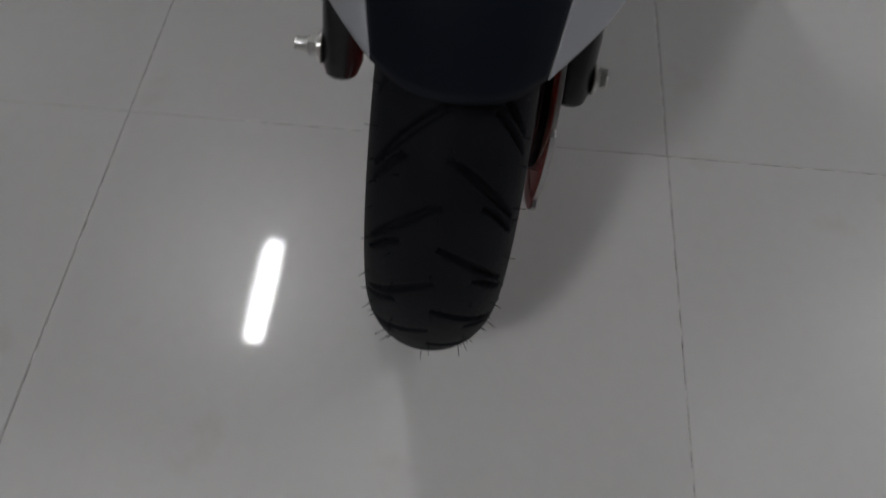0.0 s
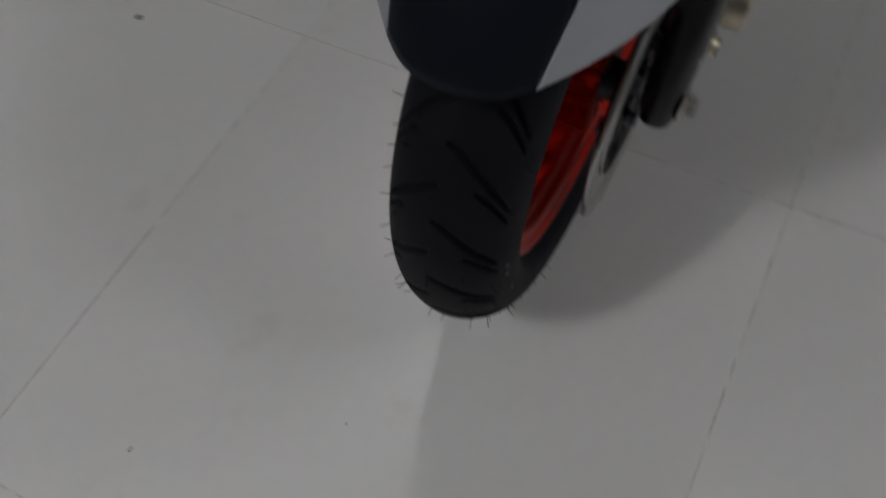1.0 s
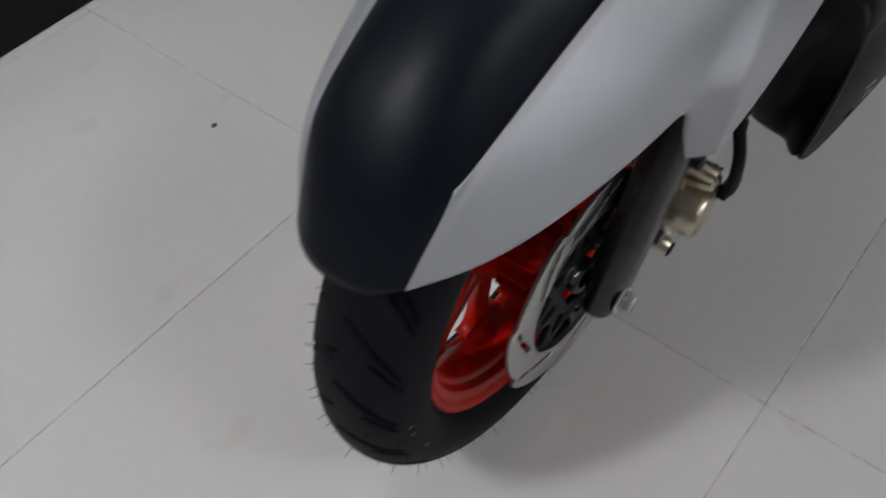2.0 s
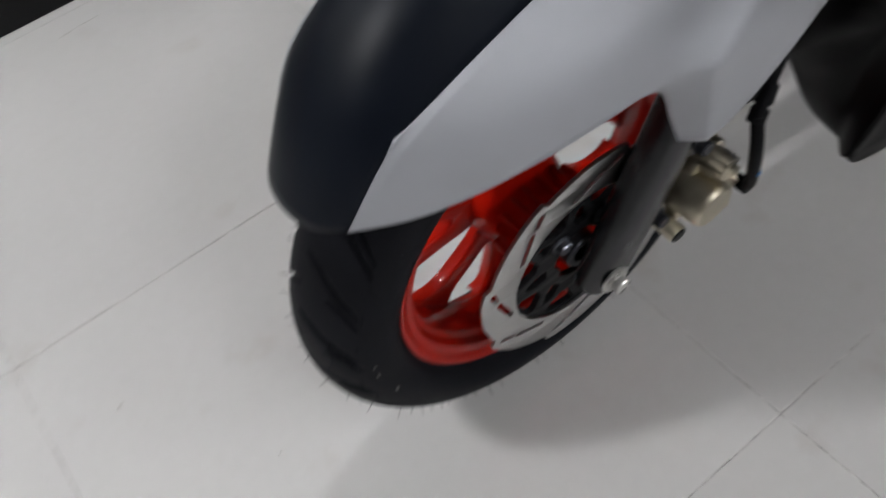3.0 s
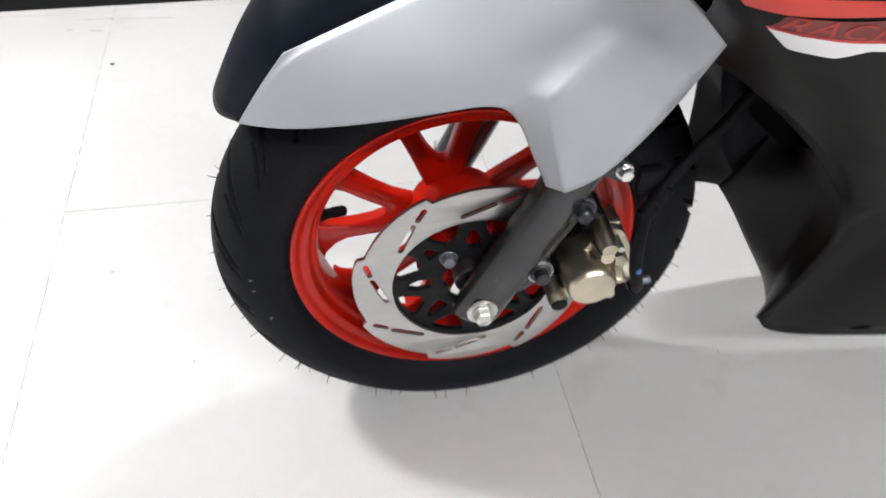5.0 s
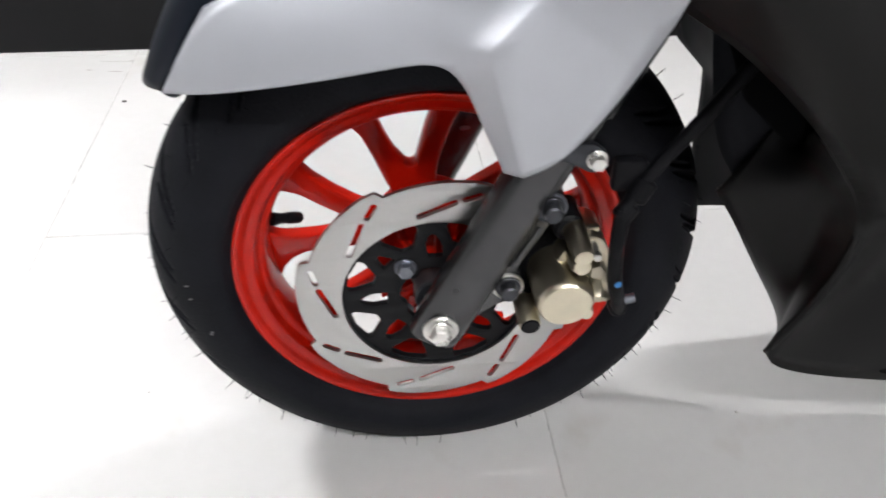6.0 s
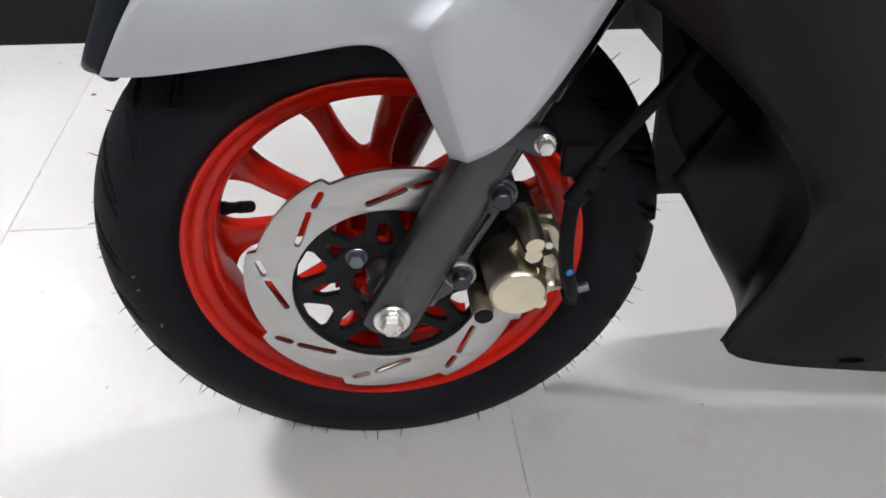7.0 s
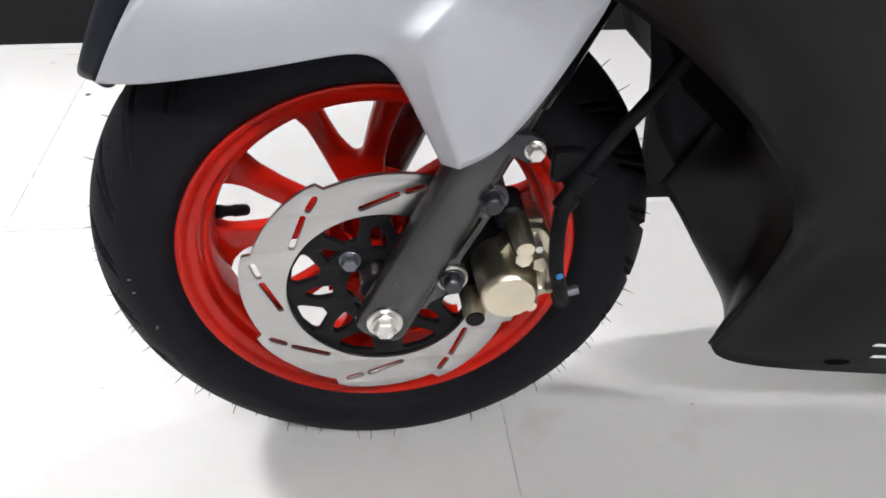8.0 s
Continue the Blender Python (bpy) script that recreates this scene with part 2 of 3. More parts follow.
# ---- room ----
TX, TY, OX, OY = 0.6195, 0.6185, -0.4946, -0.2503
X0, X1, Y0, Y1 = OX - 8 * TX, OX + 9 * TX, OY - 6 * TY, OY + 10 * TY


def block(name, lo, hi, material, label, bevel=0.004):
    bm = bmesh.new()
    box(bm, lo, hi, bevel)
    return tagged(part(name, bm, material, None, smooth=0), label, kind="structure")


floor_base = block("floor", (X0, Y0, -0.12), (X1, Y1, -0.0010), GROUT, "polished white tile floor with thin grey joints", 0)
block("wall_north", (X0 - 0.15, Y1, -0.12), (X1 + 0.15, Y1 + 0.15, CEIL), WALL, "plain grey painted wall")
block("wall_south", (X0 - 0.15, Y0 - 0.15, -0.12), (X1 + 0.15, Y0, CEIL), WALL, "plain grey painted wall")
block("wall_west", (X0 - 0.15, Y0, -0.12), (X0, Y1, CEIL), WALL, "plain grey painted wall")
block("wall_east", (X1, Y0, -0.12), (X1 + 0.15, Y1, CEIL), WALL, "plain grey painted wall")
block("ceiling", (X0 - 0.15, Y0 - 0.15, CEIL), (X1 + 0.15, Y1 + 0.15, CEIL + 0.12), CEILING, "grey ceiling with short strip lamps")

# low black partition behind the scooter
block("wall_low", (X0, 1.009, -0.002), (X1, 1.12, 0.19), PLINTH, "low satin black partition along the tiled floor", 0.006)


def strip_lamp(glow):
    lamp = holder("ceiling_lamp")
    bm = bmesh.new()
    box(bm, (-0.29, -0.065, -0.03), (0.29, 0.065, -0.001), 0.005)
    part("housing", bm, LAMP_BODY, lamp)
    bm = bmesh.new()
    box(bm, (-0.268, -0.042, -0.042), (0.268, 0.042, -0.031))
    part("diffuser", bm, glow, lamp, "lit white diffuser", smooth=0)
    return tagged(lamp, "short white strip lamp on the ceiling, lit", "ceiling lamp", "strip lamps of the showroom")


key_lamp = strip_lamp(GLOW)
key_lamp.matrix_basis = pose(-2.0, 0.93, CEIL)
first_lamp = strip_lamp(WEAK_GLOW)
first_lamp.matrix_basis = pose(1.44, 0.87, CEIL)
dim_lamp = strip_lamp(DIM_GLOW)
dim_lamp.matrix_basis = pose(-2.02, 3.52, CEIL)
low_lamp = strip_lamp(HALF_GLOW)
low_lamp.matrix_basis = pose(1.475, -2.3, CEIL)
# second lamp added with no known source, to soften near-side shadows
copy_thing(low_lamp, pose(0.1, -2.3, CEIL))

# ---- scooter ----
HUB = 0.2325
OFF_X = -0.0014
LEAN = Matrix(((0.99998, 0.00442, 0.0044, 0.0), (-0.00422, 0.99904, -0.04366, 0.0), (-0.00459, 0.04364, 0.99904, 0.00403), (0, 0, 0, 1)))
scooter = tagged(holder("scooter"), "silver and black scooter with red front wheel on tiles", "scooter")
scooter.matrix_basis = LEAN
wheel = holder("front_wheel", scooter)
tagged(wheel, "red alloy front wheel with black tyre")


def tyre():
    """Treaded tyre: a round section with curved grooves cut into it."""
    seg, rc, rt, pitches = 1056, 0.1867, 0.0513, 24
    side = [(0.157, 0.0295), (0.1625, 0.0325), (0.1668, 0.0350), (0.1690, 0.0372), (0.1712, 0.0420), (0.1750, 0.0468), (0.1815, 0.0500)]
    phis = [radians(d) for d in np.linspace(-88, 88, 100)]
    prof = [(r, -y) for r, y in side] + [(rc + rt * math.cos(p), rt * math.sin(p)) for p in phis] + [(r, y) for r, y in side[::-1]]
    n, first = len(prof), len(side)
    th = np.linspace(0, 2 * np.pi, seg, endpoint=False)
    R = np.array([p[0] for p in prof])[None, :] * np.ones((seg, 1))
    Y = np.array([p[1] for p in prof])[None, :] * np.ones((seg, 1))
    P = np.array([0] * first + phis + [0] * first)
    v = np.abs(P) * rt
    cut = np.zeros((seg, n))
    for s in (-1, 1):
        sel = (P * s) > 0
        u = th[:, None] / (2 * np.pi) * pitches + (0.5 if s > 0 else 0.0)
        vv = v[None, sel]
        for start, end, shift, sweep, width in ((0.0005, 0.0520, 0.0, 0.74, 0.0025), (0.026, 0.0540, 0.52, 0.45, 0.0019)):
            t = np.clip((vv - start) / (end - start), 0, 1)
            c = shift + sweep * t ** 1.35
            d = (u - c + 0.5) % 1.0 - 0.5
            dist = np.abs(d) * 2 * np.pi * 0.23 / pitches * np.cos(0.75)
            w = width * np.sin(np.pi * np.clip((vv - start) / (end - start), 0.04, 0.97)) ** 0.4
            inside = (vv > start) & (vv < end)
            k = np.clip((w - dist) / 0.0011 + 0.5, 0, 1) * inside
            cut[:, sel] = np.maximum(cut[:, sel], k * 0.0042 * np.clip((0.066 - vv) / 0.022, 0.3, 1))
    R = R - cut * np.cos(P)[None, :]
    Y = Y - cut * np.sin(P)[None, :]
    co = np.stack([R * np.cos(th)[:, None], Y, HUB + R * np.sin(th)[:, None]], -1).reshape(-1, 3)
    i, j = np.meshgrid(np.arange(seg), np.arange(n - 1), indexing="ij")
    a, b = i * n + j, ((i + 1) % seg) * n + j
    faces = np.stack([a, a + 1, b + 1, b], -1).reshape(-1, 4)
    me = bpy.data.meshes.new("tyre")
    me.from_pydata(co.tolist(), [], faces.tolist())
    ob = part("tyre", me, RUBBER, wheel, "black treaded scooter tyre with moulding hairs", smooth=50)
    # moulding hairs, standing off the tread and shoulders
    rnd = random.Random(4)
    bm = bmesh.new()
    for row, count in ((-58, 66), (-33, 58), (33, 58), (58, 66), (0, 34)):
        for k in range(count):
            if rnd.random() < 0.22:
                continue
            a = 2 * math.pi * (k + rnd.uniform(-0.3, 0.3)) / count
            p = radians(row + rnd.uniform(-4, 4))
            r = rc + rt * math.cos(p) - 0.0006
            base = Vector((r * math.cos(a), rt * math.sin(p), HUB + r * math.sin(a)))
            if base.z < 0.006:
                continue
            out = Vector((math.cos(a) * math.cos(p), math.sin(p), math.sin(a) * math.cos(p)))
            d = (out + Vector([rnd.uniform(-0.35, 0.35) for _ in range(3)])).normalized()
            tip = base + d * rnd.uniform(0.004, 0.0115)
            if tip.z < 0.001:
                continue
            ring_cyl(bm, base, tip, [(0, 0.00042), (0.7, 0.0003), (1, 0.00018)], 5)
    hairs = part("tyre_hair", bm, RUBBER, ob, "thin black moulding hairs")
    tagged(hairs, kind="stuff")
    # a few pale scuffs on the shoulder
    for a, p, l in ((196, -78, 0.006), (184, -72, 0.002), (180, -71, 0.002)):
        bm = bmesh.new()
        pts = []
        for k in range(4):
            aa, pp = radians(a - k * l / 3 / 0.2 * 40), radians(p + 2 * math.sin(k * 2.1))
            r = rc + (rt + 0.0003) * math.cos(pp)
            pts.append((r * math.cos(aa), (rt + 0.0003) * math.sin(pp), HUB + r * math.sin(aa)))
        tube(bm, pts, 0.00055, 6, 3)
        part("scuff", bm, SCUFF, ob, "pale rubbed mark")
    return ob


tyre().matrix_basis = Matrix.Translation((OFF_X, 0, 0))

# rim: two flanges, conical inner faces and a dropped centre
HALF_RIM = [(0.1390, 0.0), (0.1395, 0.0095), (0.1412, 0.0170), (0.1436, 0.0196), (0.1468, 0.0212), (0.1486, 0.0262), (0.1500, 0.0296), (0.1530, 0.0308),
            (0.1576, 0.0322), (0.1606, 0.0352), (0.1640, 0.0372), (0.1664, 0.0374), (0.1672, 0.0356), (0.1655, 0.0335), (0.1575, 0.0285), (0.1560, 0.0225),
            (0.1460, 0.0160)]
prof = [(r, -y) for r, y in HALF_RIM[::-1]] + HALF_RIM[1:] + [(0.1440, 0.0)]
prof = [(p.x, p.y) for p in smooth_path([(r, y, 0) for r, y in prof], 3)]
bm = bmesh.new()
lathe(bm, prof, 144, (0, 0, HUB), closed=True)
rim = part("rim", bm, RED, wheel, "glossy red cast alloy rim", smooth=80)
rim.matrix_basis = Matrix.Translation((OFF_X, 0, 0))

# five forked spokes
SPOKE = ((0.044, 80), (0.066, 82.5), (0.090, 80.6), (0.113, 78.4), (0.128, 76), (0.138, 72), (0.149, 66), (0.149, 93), (0.140, 89.8), (0.130, 88.6), (0.118, 88.6),
         (0.100, 91.4), (0.0877, 93.6), (0.0700, 98.0), (0.0680, 101.4), (0.0700, 104.8), (0.0848, 109.2), (0.100, 110.4), (0.118, 110.8), (0.130, 110.6), (0.140, 109), (0.149, 105),
         (0.149, 131), (0.138, 125.5), (0.125, 121.8), (0.112, 120.2), (0.095, 121), (0.080, 122.4), (0.062, 125.5), (0.044, 130))
spoke_outline = rounded([(r * math.cos(radians(a - 100)), r * math.sin(radians(a - 100))) for r, a in SPOKE], 0.004, 3)
spoke_mesh = None
for k in range(5):
    if spoke_mesh is None:
        ob = part("spoke", plate([inset(spoke_outline, 0.0028)], 0.0285, 0.016, 0.0030), RED, wheel, smooth=50)
        spoke_mesh = ob.data
    else:
        ob = new("spoke", spoke_mesh)
        ob.parent = wheel
    ob.matrix_basis = Matrix.Translation((OFF_X, 0, HUB)) @ Matrix.Rotation(-radians((100, 172, 244, 311, 22)[k]), 4, "Y")

bm = bmesh.new()
lathe(bm, [(0.012, -0.044), (0.026, -0.044), (0.034, -0.040), (0.040, -0.032), (0.042, -0.010), (0.049, 0.012), (0.050, 0.030), (0.046, 0.038), (0.034, 0.042), (0.030, 0.056),
           (0.012, 0.058)], 48, (0, 0, HUB))
hub = part("hub", bm, RED, wheel, smooth=35)
# hub tube in dark steel instead of red, holding the fork's shade
bm = bmesh.new()
lathe(bm, [(0.011, -0.076), (0.0165, -0.076), (0.018, -0.074), (0.0185, -0.050), (0.020, -0.0445), (0.011, -0.0445)], 36, (0, 0, HUB), closed=True)
part("shaded_hub_tube", bm, BLACK_BOLT, wheel, "hub tube coloured dark for the shade behind the fork", smooth=35)
rib_mesh = None
for k in range(18):
    if rib_mesh is None:
        bm = bmesh.new()
        box(bm, (0.018, -0.046, -0.0013), (0.0500, -0.012, 0.0013), 0.0005)
        rib = part("hub_rib", bm, RED, hub, smooth=0)
        rib_mesh = rib.data
    else:
        rib = new("hub_rib", rib_mesh)
        rib.parent = hub
    rib.matrix_basis = Matrix.Translation((0, 0, HUB)) @ Matrix.Rotation(-radians(20 * k + 7), 4, "Y")

# valve
bm = bmesh.new()
p, q = Vector(polar(0.139, 168)), Vector(polar(0.114, 170))
ring_cyl(bm, (p.x, 0.002, p.y), (q.x, 0.016, q.y), [(0, 0.0060), (0.12, 0.0060), (0.2, 0.0050), (0.5, 0.0046), (0.53, 0.0054), (0.93, 0.0052), (1, 0.0040)], 16)
part("valve_stem", bm, HOSE, wheel, "black rubber valve stem with cap")

# brake disc: eight lobes, long and short slots
DISC_Y = -0.074
edge = []
for k in range(8):
    for s in range(24):
        f = s / 24
        a = 112.5 + 45 * k - 45 * f
        edge.append((a, 0.1092 + 0.0062 * min(1, f / 0.85) ** 1.2 if f > 0.02 else 0.1092))
edge = sorted(((a % 360), r) for a, r in edge)
disc_edge = [polar(r, a) for a, r in edge]
disc_hole = [polar(0.0775, a) for a in range(360, 0, -3)]
cuts = []
for k in range(8):
    cuts.append(slot(0.0845, 100 + 45 * k, 0.0960, 82.5 + 45 * k, 0.0029))
    cuts.append(slot(0.0995, 123 + 45 * k, 0.1055, 117.5 + 45 * k, 0.0029))
part("brake_disc", plate([disc_edge, disc_hole, *cuts], DISC_Y, 0.004, 0.0004), STEEL, wheel, "slotted wavy steel brake disc", smooth=30)

# black carrier between hub and disc
windows = []
for k in range(8):
    c = 161 + 45 * k
    windows.append(rounded([polar(0.0742, c - 12.5), polar(0.0755, c), polar(0.0742, c + 12.5), polar(0.0690, c + 13.8), polar(0.0525, c + 5.5), polar(0.0525, c - 5.5), polar(0.0690, c - 13.8)], 0.0022))
    c = 182 + 45 * k
    root = 0.0505 if min(abs((c - d + 180) % 360 - 180) for d in (129, 57, 273)) < 12 else 0.0400
    windows.append(rounded([polar(0.0635, c - 0.5), polar(0.0625, c + 4.5), polar(0.0530, c + 9.0), polar(root, c + 9.0), polar(root, c - 9.5), polar(0.0530, c - 6.5)], 0.0018))
HOLE = [polar(0.0300 - 0.0040 * max(0.0, math.cos(radians((a - 129) * 5))) ** 2, a) for a in range(360, 0, -4)]
part("disc_carrier", plate([[polar(0.0785, a) for a in range(0, 360, 3)], HOLE, *windows], DISC_Y + 0.005, 0.006, 0.0006), CARRIER, wheel,
     "black spidered disc carrier", smooth=30)
bolt_mesh = None
for deg, rad, y in ((129, 0.0400, DISC_Y + 0.002), (229, 0.0405, -0.054), (273, 0.0400, DISC_Y + 0.002), (336, 0.0350, DISC_Y + 0.004), (57, 0.0400, DISC_Y + 0.002)):
    x, z = polar(rad, deg)
    if bolt_mesh is None:
        bm = bmesh.new()
        cyl(bm, (0, 0, 0), (0, -0.0022, 0), 0.0088, 20, 0.0006)
        hexagon(bm, (0, -0.002, 0), (0, -0.0085, 0), 0.0068)
        ob = part("disc_bolt", bm, DARK_BOLT, wheel, smooth=25)
        bolt_mesh = ob.data
    else:
        ob = new("disc_bolt", bolt_mesh)
        ob.parent = wheel
    ob.matrix_basis = Matrix.Translation((x, y, z))

# ---- fork ----
RAKE = 0.462


def on_fork(z, off=0.0):
    """A place on the leg's middle line; off: across it, to the rear."""
    c = 1 / math.hypot(1, RAKE)
    return (0.005 + (z - HUB) * RAKE + off * c, z - off * RAKE * c)


def fork_leg(side):
    leg = holder("fork_leg", scooter)
    tagged(leg, "dark grey cast fork leg")
    y = -0.0960 * side
    a, b = on_fork(0.2095), on_fork(0.43)
    bm = bmesh.new()
    d = Vector((b[0] - a[0], 0, b[1] - a[1])).normalized()
    u = Vector((d.z, 0, -d.x))
    loops = []
    for s, wx, wy in ((0.0, 0.0165, 0.0100), (0.012, 0.0205, 0.0135), (0.05, 0.0215, 0.0165), (0.30, 0.0212, 0.0190), (0.55, 0.0198, 0.0195), (1.0, 0.0198, 0.0205)):
        c = Vector((a[0], y, a[1])).lerp(Vector((b[0], y, b[1])), s)
        loop = []
        for k in range(28):
            t = 2 * math.pi * k / 28
            cx, sy = (math.copysign(abs(v) ** 0.78, v) for v in (math.cos(t), math.sin(t)))
            loop.append(bm.verts.new(c + u * (wx * cx) + Vector((0, wy * sy, 0))))
        loops.append(loop)
    for p, q in zip(loops, loops[1:]):
        for k in range(28):
            bm.faces.new((p[k], p[(k + 1) % 28], q[(k + 1) % 28], q[k]))
    bm.faces.new(loops[0][::-1])
    bm.faces.new(loops[-1])
    part("lower_leg", bm, FORK_GREY, leg, smooth=35)
    bm = bmesh.new()
    a, b = on_fork(0.425), on_fork(0.70)
    ring_cyl(bm, (a[0], y, a[1]), (b[0], y, b[1]), [(0, 0.0245), (0.08, 0.0250), (0.5, 0.0250), (0.55, 0.021), (1, 0.021)], 28)
    part("upper_cover", bm, GLOSS_BLACK, leg, "gloss black fork tube cover", smooth=35)
    bm = bmesh.new()
    cyl(bm, (0, y - 0.016 * side, HUB), (0, y - 0.0190 * side, HUB), 0.0142, 28, 0.0008)
    part("axle_washer", bm, ZINC, leg, "bright zinc washer", smooth=35)
    bm = bmesh.new()
    cyl(bm, (0, y - 0.0188 * side, HUB), (0, y - 0.0212 * side, HUB), 0.0104, 24, 0.0006)
    hexagon(bm, (0, y - 0.021 * side, HUB), (0, y - 0.0285 * side, HUB), 0.0088)
    if side < 0:
        cyl(bm, (0, y - 0.028 * side, HUB), (0, y - 0.040 * side, HUB), 0.0060, 16, 0.0008)
    part("axle_bolt", bm, ZINC, leg, "bright hexagon axle bolt", smooth=25)
    if side > 0:
        lug = rounded([on_fork(0.364, 0.008), on_fork(0.361, 0.015), on_fork(0.355, 0.0225), on_fork(0.346, 0.028), on_fork(0.335, 0.029), on_fork(0.292, 0.027), on_fork(0.280, 0.034),
                       on_fork(0.262, 0.032), on_fork(0.240, 0.018), on_fork(0.240, 0.008)], 0.006)
        gap = rounded([on_fork(0.332, 0.0215), on_fork(0.332, 0.0265), on_fork(0.292, 0.0245), on_fork(0.292, 0.0205)], 0.002)
        part("caliper_lug", plate([lug, gap], -0.094, 0.014, 0.0015), FORK_GREY, leg, smooth=35)
        web = [on_fork(0.336, 0.019), on_fork(0.336, 0.028), on_fork(0.288, 0.026), on_fork(0.288, 0.018)]
        part("lug_web", plate([web], -0.0945, 0.005, 0.0005), FORK_GREY, leg, smooth=0)
        for bx, by, bz in ((0.0526, -0.1085, 0.2660), (0.0770, -0.1165, 0.3455)):
            bm = bmesh.new()
            cyl(bm, (bx, -0.088, bz), (bx, by + 0.006, bz), 0.0120, 24)
            part("lug_boss", bm, FORK_GREY, leg, smooth=35)
            bm = bmesh.new()
            lathe(bm, [(0.0080, 0.003), (0.0122, 0.003), (0.0122, 0.0006), (0.0112, 0.0), (0.0100, 0.0008), (0.0080, 0.0008)], 28, (bx, by + 0.004, bz), closed=True)
            part("lug_washer", bm, ZINC if bz < 0.3 else DARK_BOLT, leg, "bright zinc washer" if bz < 0.3 else "dark steel washer", smooth=35)
            bm = bmesh.new()
            cyl(bm, (bx, by + 0.006, bz), (bx, by + 0.0025, bz), 0.0098, 24, 0.0006)
            cyl(bm, (bx, by + 0.004, bz), (bx, by - 0.006, bz), 0.0068, 20, 0.0012)
            part("lug_bolt", bm, BLACK_BOLT, leg, "dark blued bolt head", smooth=25)
        # fender stay and its bolt
        stay = rounded([(0.068, 0.396), (0.084, 0.401), (0.101, 0.400), (0.110, 0.392), (0.109, 0.382), (0.100, 0.379), (0.092, 0.384), (0.082, 0.389), (0.072, 0.388)], 0.003)
        part("fender_stay", plate([stay], -0.115, 0.006, 0.001), BLACK_BOLT, leg, smooth=35)
        bm = bmesh.new()
        cyl(bm, (0.1030, -0.117, 0.3890), (0.1030, -0.1190, 0.3890), 0.0076, 24, 0.0006)
        hexagon(bm, (0.1030, -0.119, 0.3890), (0.1030, -0.1250, 0.3890), 0.0060)
        part("stay_bolt", bm, ZINC, leg, "bright zinc bolt", smooth=25)
    return leg


fork_leg(1)
fork_leg(-1)

# ---- brake caliper ----
caliper = holder("brake_caliper", scooter)
tagged(caliper, "champagne coloured brake caliper")
body_line = rounded([(0.078, 0.252), (0.081, 0.278), (0.092, 0.294), (0.103, 0.312), (0.117, 0.312), (0.128, 0.288), (0.130, 0.262), (0.118, 0.247),
                     (0.096, 0.240), (0.080, 0.241)], 0.007)
part("body", plate([body_line], -0.088, 0.040, 0.004), GOLD, caliper, smooth=40)
bm = bmesh.new()
ring_cyl(bm, (0.0918, -0.085, 0.2715), (0.0925, -0.1325, 0.2695), [(0, 0.0236), (0.5, 0.0226), (0.86, 0.0220), (0.93, 0.0217), (0.97, 0.0206), (1, 0.0192)], 40)
part("piston_housing", bm, GOLD, caliper, smooth=35)
bm = bmesh.new()
ring_cyl(bm, (0.0990, -0.078, 0.3165), (0.1015, -0.1290, 0.3120), [(0, 0.0094), (0.55, 0.0088), (0.93, 0.0078), (1, 0.0068)], 28)
part("slide_pin_sleeve", bm, GOLD, caliper, smooth=35)
bm = bmesh.new()
ring_cyl(bm, (0.0690, -0.092, 0.2410), (0.0700, -0.1180, 0.2370), [(0, 0.0092), (0.95, 0.0088), (1, 0.0082)], 24)
part("lower_pin_sleeve", bm, GOLD, caliper, smooth=35)
bm = bmesh.new()
cyl(bm, (0.0700, -0.1175, 0.2370), (0.0700, -0.1200, 0.2368), 0.0076, 20, 0.0008)
part("pin_cap", bm, HOSE, caliper, "black rubber pin cap", smooth=35)
# cast lugs round the bleed screw, faceted and leaning
bm = bmesh.new()
ring_cyl(bm, (0.1010, -0.100, 0.2985), (0.1010, -0.1290, 0.3035), [(0, 0.0090), (0.8, 0.0082), (1, 0.0066)], 7)
part("bleed_boss", bm, GOLD, caliper, smooth=20)
bm = bmesh.new()
ring_cyl(bm, (0.1150, -0.098, 0.2870), (0.1135, -0.1285, 0.2975), [(0, 0.0105), (0.75, 0.0085), (1, 0.0058)], 5)
part("corner_lug", bm, GOLD, caliper, smooth=20)
bm = bmesh.new()
box(bm, (0.1080, -0.100, 0.2960), (0.1195, -0.092, 0.3180), 0.0022)
part("rear_tab", bm, GOLD, caliper, smooth=30)
bm = bmesh.new()
hexagon(bm, (0.1125, -0.105, 0.3085), (0.1115, -0.1285, 0.3115), 0.0036)
part("bleed_screw", bm, ZINC, caliper, smooth=25)
bm = bmesh.new()
ring_cyl(bm, (0.1205, -0.092, 0.2830), (0.1170, -0.1270, 0.2700), [(0, 0.0070), (0.9, 0.0062), (1, 0.0046)], 6)
part("bridge_rib", bm, GOLD, caliper, smooth=20)
bm = bmesh.new()
ring_cyl(bm, (0.1265, -0.092, 0.2840), (0.1240, -0.1260, 0.2690), [(0, 0.0060), (0.9, 0.0054), (1, 0.0040)], 6)
part("bridge_rib", bm, GOLD, caliper, smooth=20)
bm = bmesh.new()
box(bm, (0.1110, -0.112, 0.2560), (0.1270, -0.094, 0.2820), 0.003)
part("banjo_boss", bm, GOLD, caliper, smooth=35)
bm = bmesh.new()
ring_cyl(bm, (0.1085, -0.100, 0.2560), (0.1095, -0.1310, 0.2590), [(0, 0.0070), (0.85, 0.0060), (1, 0.0046)], 16)
part("housing_lug", bm, GOLD, caliper, smooth=35)
